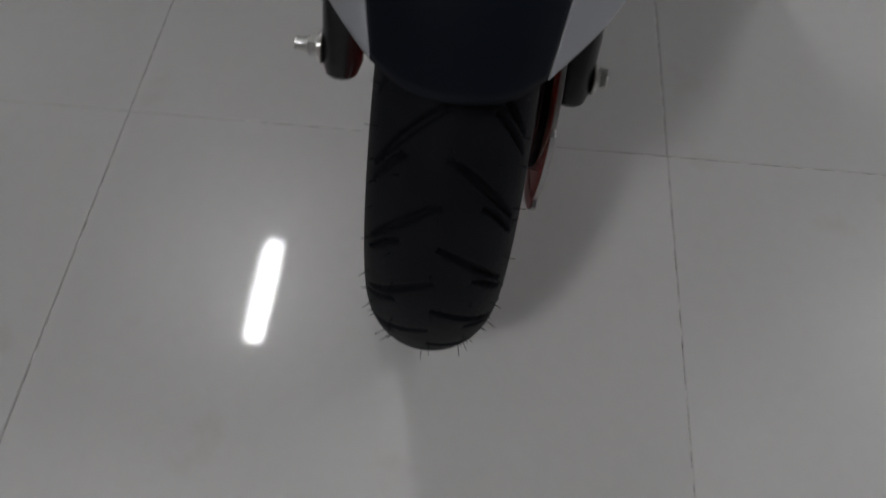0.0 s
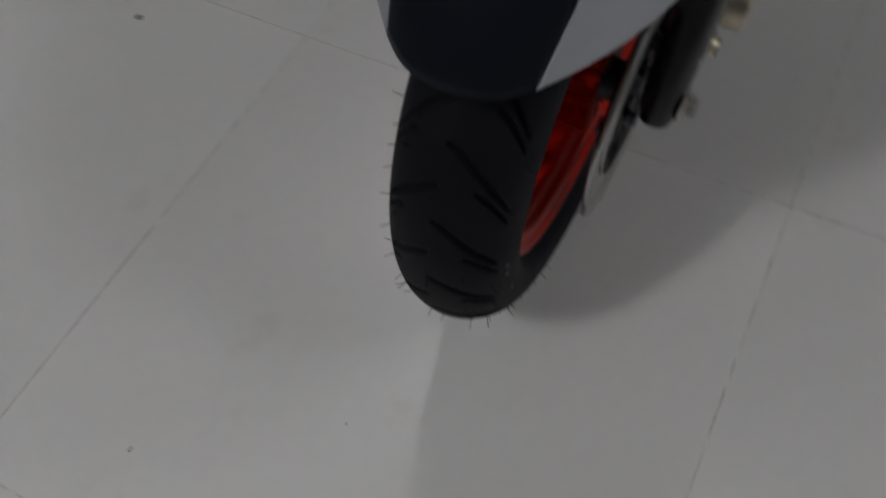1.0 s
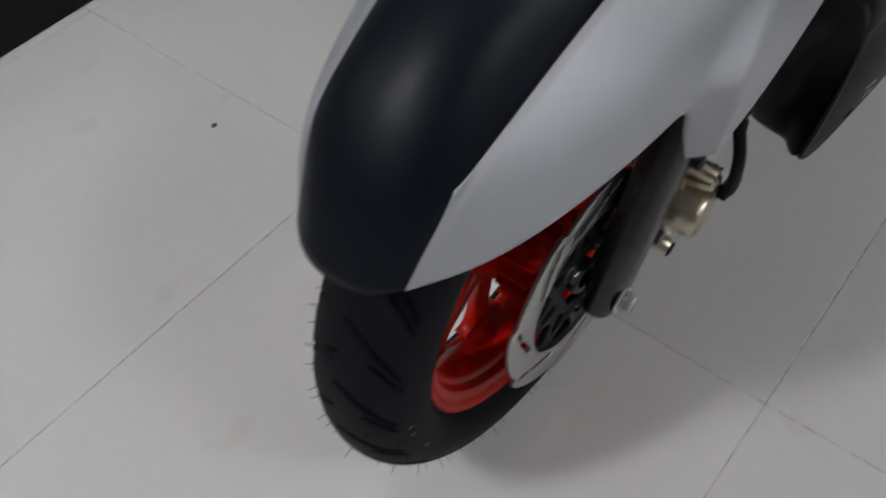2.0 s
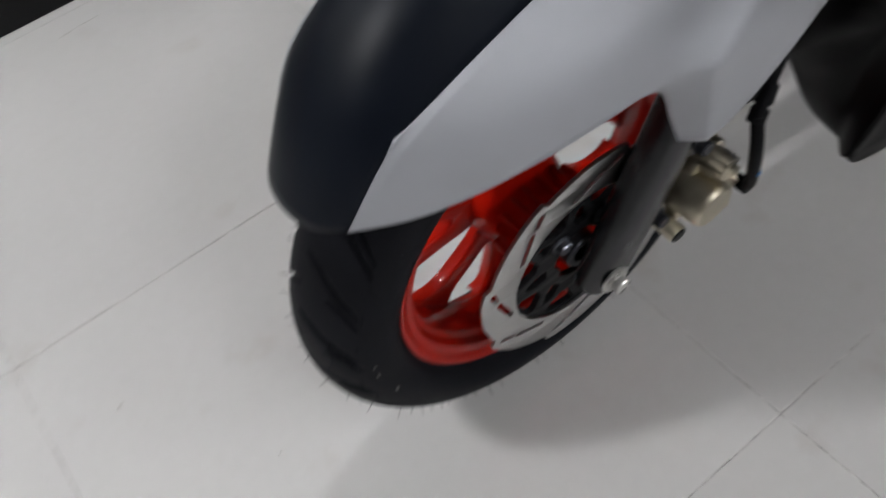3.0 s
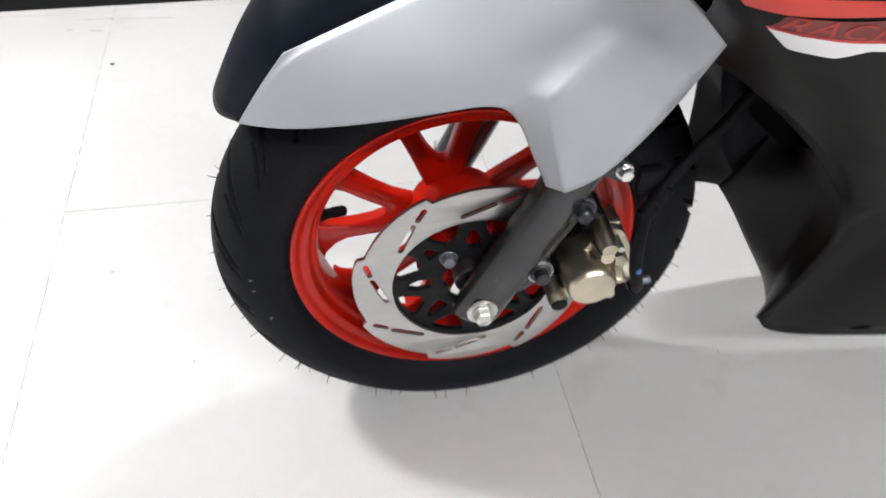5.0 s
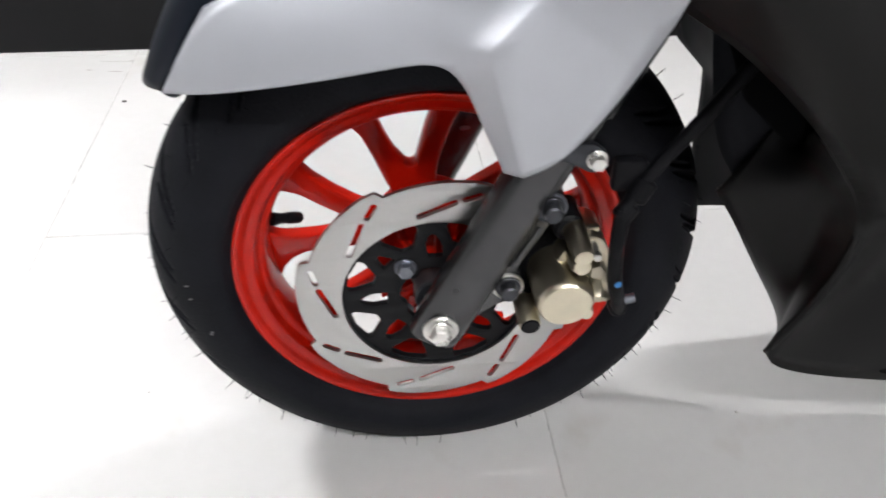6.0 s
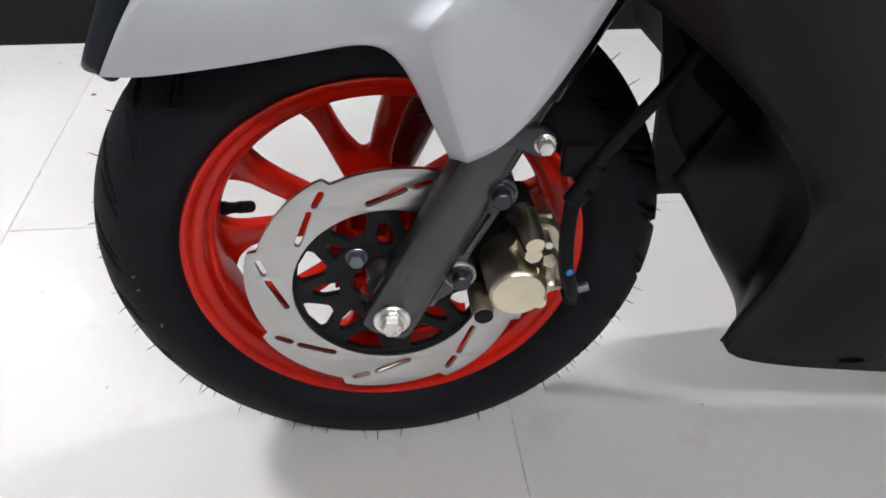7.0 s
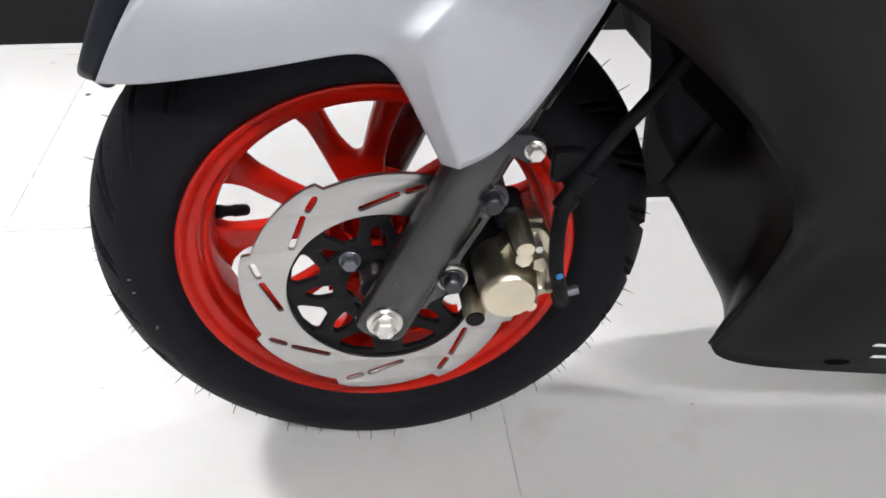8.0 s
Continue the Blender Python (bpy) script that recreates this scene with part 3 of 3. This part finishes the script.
bracket = rounded([(0.052, 0.258), (0.060, 0.290), (0.066, 0.324), (0.076, 0.330), (0.088, 0.324), (0.102, 0.312), (0.108, 0.302), (0.106, 0.290), (0.090, 0.250), (0.066, 0.236)], 0.006)
part("carrier_bracket", plate([bracket], -0.078, 0.022, 0.002), DEEP_BLACK, caliper, "matt black caliper bracket", smooth=40)
bm = bmesh.new()
cyl(bm, (0.0960, -0.066, 0.3160), (0.0965, -0.098, 0.3145), 0.0120, 24, 0.003)
part("rubber_boot", bm, HOSE, caliper, "black rubber boot", smooth=35)

# ---- brake hose ----
hose = holder("brake_hose", scooter)
tagged(hose, "black rubber brake hose")
bm = bmesh.new()
tube(bm, [(0.133, -0.130, 0.262), (0.1285, -0.136, 0.279), (0.1230, -0.138, 0.300), (0.1210, -0.136, 0.327), (0.1245, -0.127, 0.353)], 0.0055)
part("lower_hose", bm, HOSE, hose)
bm = bmesh.new()
tube(bm, [(0.1245, -0.127, 0.353), (0.146, -0.118, 0.383), (0.178, -0.110, 0.420), (0.215, -0.100, 0.470), (0.250, -0.085, 0.540)], 0.0052)
part("upper_hose", bm, HOSE, hose)
bm = bmesh.new()
cyl(bm, (0.1220, -0.1275, 0.3460), (0.1310, -0.124, 0.3560), 0.0074, 18, 0.0015)
cyl(bm, (0.1315, -0.1235, 0.3580), (0.1410, -0.119, 0.3730), 0.0080, 18, 0.002)
box(bm, (0.116, -0.120, 0.362), (0.140, -0.108, 0.388), 0.004)
part("hose_clamp", bm, HOSE, hose, "black hose clamp", smooth=35)
bm = bmesh.new()
cyl(bm, (0.1242, -0.1410, 0.2985), (0.1246, -0.1440, 0.2985), 0.0027, 16, 0.0004)
part("paint_mark", bm, BLUE, hose, "small blue paint dot on hose")
bm = bmesh.new()
cyl(bm, (0.1325, -0.112, 0.264), (0.1315, -0.135, 0.266), 0.0068, 20, 0.001)
part("banjo_fitting", bm, HOSE, hose, "black hose end fitting", smooth=35)
bm = bmesh.new()
cyl(bm, (0.1335, -0.130, 0.2705), (0.1445, -0.130, 0.2735), 0.0036, 14, 0.0008)
part("fitting_nub", bm, DARK_BOLT, hose, "small grey nub on the fitting", smooth=35)

# ---- front fender ----
fender = holder("front_fender", scooter)
tagged(fender, "silver front fender with black centre")
SIDE = dict(a0=(-0.1925, -0.048, 0.4100), a1=(-0.173, -0.0535, 0.445), a2=(-0.152, -0.059, 0.4765), a3=(-0.110, -0.062, 0.4975), a4=(-0.060, -0.0655, 0.522), a5=(-0.005, -0.070, 0.547),
            a6=(0.050, -0.080, 0.572), a7=(0.090, -0.098, 0.588),
            b1=(-0.168, -0.069, 0.434), b2=(-0.138, -0.084, 0.457), b3=(-0.095, -0.097, 0.476), b4=(-0.045, -0.108, 0.495), b5=(-0.003, -0.1160, 0.5070), b6=(0.050, -0.1230, 0.5420),
            b7=(0.086, -0.150, 0.568), w0=(0.0085, -0.1275, 0.4798), w1=(0.0350, -0.1245, 0.5190),
            c1=(-0.158, -0.081, 0.4245), c2=(-0.115, -0.101, 0.4390), c3=(-0.072, -0.114, 0.4510), c4=(-0.030, -0.1235, 0.4635), c5=(0.003, -0.1265, 0.4690),
            c6=(0.0215, -0.1185, 0.4225), c7=(0.0395, -0.1195, 0.3820), rb=(0.0495, -0.1365, 0.3885), rm=(0.0345, -0.1440, 0.438), r5=(0.0225, -0.1480, 0.4835),
            cu=(0.070, -0.1385, 0.5300), k2=(0.106, -0.1560, 0.5330), e1=(0.0735, -0.1405, 0.4015), e2=(0.1005, -0.1490, 0.4475), e3=(0.1240, -0.1560, 0.5025), e4=(0.1295, -0.1640, 0.5285), e5=(0.112, -0.158, 0.548))
for i in range(1, 8):
    x, y, z = SIDE["a%d" % i]
    SIDE["n%d" % i] = (x + 0.002, y - 0.0065, z - 0.0015)
SIDE_FACES = ("a0 c1 b1 n1", "a0 n1 a1", "b1 c1 c2 b2", "b2 c2 c3 b3", "b3 c3 c4 b4", "b4 c4 c5 w0", "b4 w0 b5", "b5 w0 w1 b6", "w0 c5 r5", "w0 r5 cu w1", "b6 w1 cu", "n6 b6 b7 n7",
              *("a%d n%d n%d a%d" % (i, i, i + 1, i + 1) for i in range(1, 7)), *("n%d b%d b%d n%d" % (i, i, i + 1, i + 1) for i in range(1, 6)),
              "c5 c6 rm r5", "c6 c7 rb rm", "rm rb e1 e2", "r5 rm e2 e3", "r5 e3 k2 cu", "k2 e3 e4 e5", "cu k2 b7", "k2 e5 b7", "b6 cu b7")
SIDE_CREASE = ("r5 rm rb 1.0", "r5 cu 1.0", "w0 w1 cu 0.3", "w0 r5 0.6", "b7 k2 e3 0.8", "n2 n3 n4 n5 n6 n7 0.85", "b7 e5 0.7", "b7 cu 0.3", "n1 n2 0.5")
for flip in (False, True):
    cage("side_panel", SIDE, SIDE_FACES, SILVER, fender, SIDE_CREASE, 0.003, 3, "metallic silver fender side panel", flip, ("a0", "a2", "c7", "rb", "e4", "r5", "cu"))
MID = dict(k0=(-0.2155, 0, 0.4060), k1=(-0.1910, 0, 0.4600), k2=(-0.160, 0, 0.5030), k3=(-0.115, 0, 0.5400), k4=(-0.060, 0, 0.5660), k5=(0.0, 0, 0.5880), k6=(0.055, 0, 0.6020), k7=(0.095, 0, 0.6080))
for key, (x, y, z) in list(MID.items()):
    i = int(key[1])
    ax, ay, az = SIDE["a%d" % i]
    for sgn, tag_ in ((1, "l"), (-1, "r")):
        MID["m%d%s" % (i, tag_)] = (x * 0.76 + ax * 0.24, sgn * ay * 0.62, z * 0.80 + (az - 0.002) * 0.20)
        MID["s%d%s" % (i, tag_)] = (ax - 0.001, sgn * (ay + 0.0005), az + 0.0015)
        MID["t%d%s" % (i, tag_)] = (ax + 0.010, sgn * (ay + 0.004), az - 0.012)
MID_FACES = []
for i in range(7):
    j = i + 1
    MID_FACES += ["k%d k%d m%dr m%dr" % (i, j, j, i), "m%dr m%dr s%dr s%dr" % (i, j, j, i), "k%d m%dl m%dl k%d" % (i, i, j, j), "m%dl s%dl s%dl m%dl" % (i, i, j, j),
                  "s%dr s%dr t%dr t%dr" % (i, j, j, i), "s%dl t%dl t%dl s%dl" % (i, i, j, j)]
cage("centre_panel", MID, MID_FACES, FENDER_BLACK, fender, ("s0r s1r s2r s3r s4r s5r s6r s7r 0.8", "s0l s1l s2l s3l s4l s5l s6l s7l 0.8", "m2l m1l m0l 0.2"), 0.003, 3,
     "satin black fender centre panel", False, ("s0l", "s0r"))

# ---- body ----
body = holder("front_bodywork", scooter)
tagged(body, "black lower body panels behind the wheel")
LOW = dict(l0=(0.292, -0.088, 0.208), q0=(0.2640, -0.136, 0.230), f0=(0.2360, -0.1580, 0.2265), v0=(0.278, -0.165, 0.216), b0=(0.345, -0.168, 0.208), d0=(0.52, -0.176, 0.192), g0=(0.80, -0.176, 0.188),
           l1=(0.256, -0.088, 0.262), q1=(0.2700, -0.130, 0.276), f1=(0.2585, -0.1640, 0.2780), v1=(0.297, -0.145, 0.266), b1=(0.350, -0.174, 0.268), d1=(0.52, -0.188, 0.265), g1=(0.80, -0.188, 0.265),
           l2=(0.226, -0.088, 0.313), q2=(0.2735, -0.126, 0.318), f2=(0.2735, -0.1660, 0.3180), v2=(0.314, -0.138, 0.304), b2=(0.365, -0.174, 0.315), d2=(0.52, -0.192, 0.315), g2=(0.80, -0.192, 0.315),
           l3=(0.2065, -0.0890, 0.3388), q3=(0.2648, -0.1380, 0.3709), f3=(0.2795, -0.1645, 0.3675), v3=(0.326, -0.150, 0.345), b3=(0.375, -0.182, 0.360), d3=(0.52, -0.200, 0.360), g3=(0.80, -0.200, 0.360),
           l4=(0.2195, -0.0935, 0.3680), q4=(0.2563, -0.1180, 0.3719), f4=(0.2440, -0.1640, 0.4120), l5=(0.2378, -0.0915, 0.3972), q5=(0.2610, -0.0945, 0.3831), f5=(0.2190, -0.1610, 0.4385))
LOW_FACES = ["%s%d %s%d %s%d %s%d" % (a, i, b, i, b, i + 1, a, i + 1) for i in range(5) for a, b in ("lq", "qf")]
APR = {}
for i, row in enumerate((((0.120, -0.125, 0.507), (0.162, -0.156, 0.490), (0.2190, -0.1610, 0.4385), (0.2440, -0.1640, 0.4120), (0.2795, -0.1645, 0.3675), (0.385, -0.1835, 0.366), (0.80, -0.2015, 0.366)),
                         ((0.114, -0.157, 0.553), (0.145, -0.200, 0.522), (0.205, -0.210, 0.492), (0.260, -0.208, 0.455), (0.310, -0.190, 0.412), (0.400, -0.194, 0.420), (0.46, -0.209, 0.42)),
                         ((0.083, -0.218, 0.588), (0.130, -0.233, 0.570), (0.200, -0.236, 0.560), (0.270, -0.236, 0.540), (0.340, -0.232, 0.520), (0.410, -0.230, 0.520), (0.46, -0.225, 0.52)),
                         ((0.060, -0.228, 0.640), (0.120, -0.237, 0.640), (0.200, -0.242, 0.640), (0.270, -0.242, 0.640), (0.340, -0.240, 0.640), (0.410, -0.236, 0.640), (0.46, -0.230, 0.64)),
                         ((0.055, -0.220, 0.720), (0.115, -0.232, 0.720), (0.200, -0.238, 0.720), (0.270, -0.240, 0.720), (0.340, -0.238, 0.720), (0.410, -0.234, 0.720), (0.46, -0.228, 0.72)))):
    for j, p in enumerate(row):
        APR["p%d%d" % (i, j)] = p
APR_FACES = ["p%d%d p%d%d p%d%d p%d%d" % (i, j, i, j + 1, i + 1, j + 1, i + 1, j) for i in range(4) for j in range(6) if (i, j) not in ((0, 4), (0, 5))]
APR_FACES += ["p04 v3 p05 p15 p14", "p05 d3 p06 p16 p15"]
for key in LOW:
    if key[0] in "fvbdg" and key[1] in "012" or key in ("v3", "d3"):
        APR[key] = LOW[key]
SEAM = dict(f3="p04", b3="p05", g3="p06")
for i in range(3):
    for a, b in ("fv", "vb", "bd", "dg"):
        keys = ("%s%d" % (a, i), "%s%d" % (b, i), "%s%d" % (b, i + 1), "%s%d" % (a, i + 1))
        APR_FACES.append(" ".join(SEAM.get(k, k) for k in keys))
LOW = {k: p for k, p in LOW.items() if k[0] in "lqf"}
for flip in (False, True):
    cage("lower_fairing", LOW, LOW_FACES, PLASTIC, body, ("q0 q1 q2 0.8", "q2 q3 0.6", "l3 l4 l5 q5 0.8", "q5 f5 0.8"), 0.004, 3, "black plastic lower fairing with pointed fin", flip, ("l3", "l5", "q5"), 0.08)
    apron = cage("apron", APR, APR_FACES, PLASTIC, body, (), 0.004, 2, "matt black front apron panel", flip, ("p00",), 0.08)
    if not flip:
        left_apron = apron

# inner mudguard, wrapped round the back of the tyre
GUARD = {}
for i, (xl, xr, z) in enumerate(((0.236, 0.250, 0.320), (0.222, 0.2415, 0.352), (0.205, 0.2385, 0.372), (0.195, 0.210, 0.400), (0.180, 0.196, 0.460), (0.165, 0.19, 0.560))):
    for j, (dy, f, dx) in enumerate(((-0.0905, 0, 0.075), (-0.084, 0, 0.0), (-0.050, 0.25, 0.014), (-0.010, 0.55, 0.018), (0.025, 0.8, 0.012), (0.050, 1, 0.0))):
        GUARD["g%d%d" % (i, j)] = (xl + (xr - xl) * f + dx, dy, z - (0.095 * f if i == 0 else 0))
cage("inner_mudguard", GUARD, ["g%d%d g%d%d g%d%d g%d%d" % (i, j, i, j + 1, i + 1, j + 1, i + 1, j) for i in range(5) for j in range(5)], GUARD_BLACK, body, ("g01 g11 g21 g31 g41 g51 1.0",), 0.003, 2,
     "black inner mudguard", False, ("g00", "g05", "g25", "g35"))
bm = bmesh.new()
box(bm, (0.300, -0.150, 0.245), (0.43, 0.150, 0.86), 0.03)
# unseen wide box, added to keep lamp light off the floor ahead
box(bm, (0.350, -0.195, 0.400), (0.428, 0.195, 0.84), 0.03)
box(bm, (0.425, -0.150, 0.215), (0.80, 0.130, 0.36), 0.02)
box(bm, (0.245, -0.120, 0.440), (0.305, 0.050, 0.78), 0.01)
part("inner_body", bm, DEEP_BLACK, body, "matt black inner body with an unseen light-blocking box", smooth=0)
# black plate put in for the shade inside the fairing's gap
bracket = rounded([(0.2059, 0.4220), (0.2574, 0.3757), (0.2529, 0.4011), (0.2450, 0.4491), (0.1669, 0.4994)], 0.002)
part("inner_bracket", plate([bracket], -0.0985, 0.004, 0.001), DEEP_BLACK, body, "black plate in place of a shaded recess", smooth=0)
bm = bmesh.new()
box(bm, (0.200, -0.090, 0.620), (0.31, 0.090, 0.73), 0.03)
part("steering_cover", bm, DEEP_BLACK, body, "matt black steering head cover", smooth=0)


# ---- decals on the apron ----
def on_panel(ob, x, z, lift):
    ev = ob.evaluated_get(bpy.context.evaluated_depsgraph_get())
    hit, place, normal, _ = ev.ray_cast((x, -0.5, z), (0, 1, 0))
    return (x, (place.y if hit else -0.23) - lift, z)


def decal(name, low, high, material, label, lift=0.0009, cols=28, rows=4):
    """A strip of film between two lines (x, z), laid on the apron."""
    def line(pts, f):
        d = [0.0]
        for a, b in zip(pts, pts[1:]):
            d.append(d[-1] + math.hypot(b[0] - a[0], b[1] - a[1]))
        t = f * d[-1]
        for k in range(len(pts) - 1):
            if t <= d[k + 1] + 1e-9:
                q = (t - d[k]) / (d[k + 1] - d[k])
                return [pts[k][n] + q * (pts[k + 1][n] - pts[k][n]) for n in (0, 1)]
    bm = bmesh.new()
    grid = []
    for c in range(cols + 1):
        p, q = line(low, c / cols), line(high, c / cols)
        grid.append([bm.verts.new(on_panel(left_apron, p[0] + (q[0] - p[0]) * r / rows, p[1] + (q[1] - p[1]) * r / rows, lift)) for r in range(rows + 1)])
    for a, b in zip(grid, grid[1:]):
        for r in range(rows):
            bm.faces.new((a[r], b[r], b[r + 1], a[r + 1]))
    return part(name, bm, material, left_apron, label)


decal("white_stripe", [(0.1189, 0.5713), (0.1352, 0.5567), (0.1619, 0.5541), (0.1779, 0.5608), (0.2049, 0.5604), (0.3349, 0.5644)],
      [(0.1187, 0.5717), (0.1344, 0.5696), (0.1609, 0.5676), (0.1785, 0.5673), (0.2017, 0.5676), (0.3317, 0.5716)], DECAL_WHITE, "white vinyl stripe", cols=60)
decal("lettering_band", [(0.1185, 0.5725), (0.1607, 0.5680), (0.2015, 0.5680), (0.3315, 0.5720)], [(0.1214, 0.5834), (0.1554, 0.5821), (0.1946, 0.5836), (0.3246, 0.5876)], DECAL_DARK_RED, "dull red lettering band")
decal("red_edging", [(0.1175, 0.5719), (0.1610, 0.5672), (0.2019, 0.5671), (0.3319, 0.5711)], [(0.1170, 0.5736), (0.1602, 0.5693), (0.2009, 0.5693), (0.3309, 0.5733)], DECAL_RED, "thin red vinyl edging", 0.0013)
decal("red_stripe", [(0.1002, 0.5872), (0.1208, 0.5843), (0.1935, 0.5861), (0.3235, 0.5901)], [(0.0864, 0.5997), (0.1007, 0.5976), (0.1895, 0.5951), (0.3195, 0.5991)], DECAL_RED, "red vinyl stripe", 0.0012)
decal("red_stripe", [(0.0865, 0.5993), (0.0926, 0.6200)], [(0.1009, 0.5972), (0.1067, 0.6178)], DECAL_RED, "red vinyl stripe", 0.0014, 8)


def letters(text, x, z, size, slope, material):
    cu = bpy.data.curves.new("text", "FONT")
    cu.body, cu.size, cu.space_character, cu.shear = text, size, 1.15, 0.35
    ob = new("text_curve", cu)
    me = bpy.data.meshes.new_from_object(ob.evaluated_get(bpy.context.evaluated_depsgraph_get()))
    bpy.data.objects.remove(ob)
    for v in me.vertices:
        px, pz = x + v.co.x * 1.55, z + v.co.y + v.co.x * 1.55 * slope
        v.co = on_panel(left_apron, px, pz, 0.0016)
    part("lettering", me, material, left_apron, "dull red lettering", smooth=0)


letters("RACE", 0.1200, 0.5739, 0.0150, -0.086, DULL_LETTER)

# screw hole and maker's mark on the lower skirt, the mark as plain bars
bm = bmesh.new()
# the hole's dark inside is drawn as a flat black face
grid = [on_panel(left_apron, 0.347 + 0.0105 * math.cos(2 * math.pi * k / 20), 0.2195 + 0.0030 * math.sin(2 * math.pi * k / 20), 0.0005) for k in range(20)]
bm.faces.new([bm.verts.new(p) for p in grid])
part("screw_hole_shade", bm, DEEP_BLACK, left_apron, "flat black face for the shaded screw recess", smooth=0)
for mx, mz in ((0.3681, 0.2376), (0.3706, 0.2247)):
    bm = bmesh.new()
    vs = [bm.verts.new(on_panel(left_apron, mx + dx, mz + dz, 0.0006)) for dx, dz in ((0, 0), (0.022, -0.001), (0.023, 0.002), (0.003, 0.003))]
    bm.faces.new(vs)
    part("mark_bar", bm, DECAL_WHITE, left_apron, "small white printed bar", smooth=0)

# ---- marks on the floor ----
for gx, gy, r in ((0.0614, 0.5884, 0.0045), (-0.475, 0.78, 0.004), (0.33, -0.02, 0.0016), (-0.30, 0.06, 0.0012), (-0.4128, 0.2324, 0.0026)):
    bm = bmesh.new()
    ring_cyl(bm, (0, 0, 0.0), (0, 0, 0.0012), [(0, r), (0.6, r * 0.9), (1, r * 0.5)], 11)
    for v in bm.verts:
        k = 1 + 0.35 * noise.noise(Vector((v.co.x * 300 + gx * 90, v.co.y * 300, gy * 70)))
        v.co.x, v.co.y = v.co.x * k * 1.2, v.co.y * k
    speck = part("floor_speck", bm, GRIT if r > 0.0038 else PALE_GRIT, None)
    speck.matrix_basis = pose(gx, gy, 0.0)
    tagged(speck, "small speck of dirt on the tiles", "dirt speck", "specks on the floor")

SMEAR = mat("grey_floor_dirt", (0.34, 0.31, 0.29), 0.8, vary=0.4, scale=60, fine=400)
for x0, y0, x1, y1, w in ((-0.556, 0.957, -0.500, 0.9545, 0.0020), (-0.503, 0.956, -0.494, 0.9565, 0.0040), (-0.470, 0.9515, -0.380, 0.9455, 0.0026), (-0.574, 0.919, -0.562, 0.918, 0.0036),
                          (-0.531, 0.910, -0.505, 0.908, 0.0034), (-0.200, 0.931, -0.180, 0.934, 0.0026), (-0.166, 0.936, -0.130, 0.9385, 0.0018)):
    bm = bmesh.new()
    rnd = random.Random(int(1000 * abs(x0)))
    rows = []
    for k in range(15):
        f = k / 14
        h = 0.5 * w * math.sin(math.pi * (0.04 + 0.92 * f)) ** 0.6 * rnd.uniform(0.5, 1.15)
        x, y = x0 + (x1 - x0) * f, y0 + (y1 - y0) * f + rnd.uniform(-0.3, 0.3) * h
        rows.append([bm.verts.new((x - x0, y - h - y0, 0)), bm.verts.new((x - x0, y - y0, 0.0004)), bm.verts.new((x - x0, y + h - y0, 0))])
    for a, b in zip(rows, rows[1:]):
        for n in (0, 1):
            bm.faces.new((a[n], b[n], b[n + 1], a[n + 1]))
    streak = part("floor_smear", bm, SMEAR, None)
    streak.matrix_basis = pose(x0, y0, 0.0)
    tagged(streak, "thin grey smear of dirt on the tiles", "dirt smear", "smears along the partition")

# ---- floor tiles ----
GAP = 0.0006
bm = bmesh.new()
box(bm, (GAP, GAP, -0.010), (TX - GAP, TY - GAP, 0.0))
top = [e for e in bm.edges if all(abs(v.co.z) < 1e-6 for v in e.verts)]
bmesh.ops.bevel(bm, geom=top, offset=0.0008, segments=1, affect="EDGES")
tile_mesh = None
for i in range(-8, 9):
    for j in range(-6, 10):
        if tile_mesh is None:
            ob = part("tile", bm, TILE, floor_base, smooth=0)
            tile_mesh = ob.data
        else:
            ob = new("tile", tile_mesh)
            ob.parent = floor_base
        ob.matrix_basis = Matrix.Translation((OX + i * TX, OY + j * TY, 0.00015 * math.sin(i * 3.1 + j * 1.7) - 0.0002))
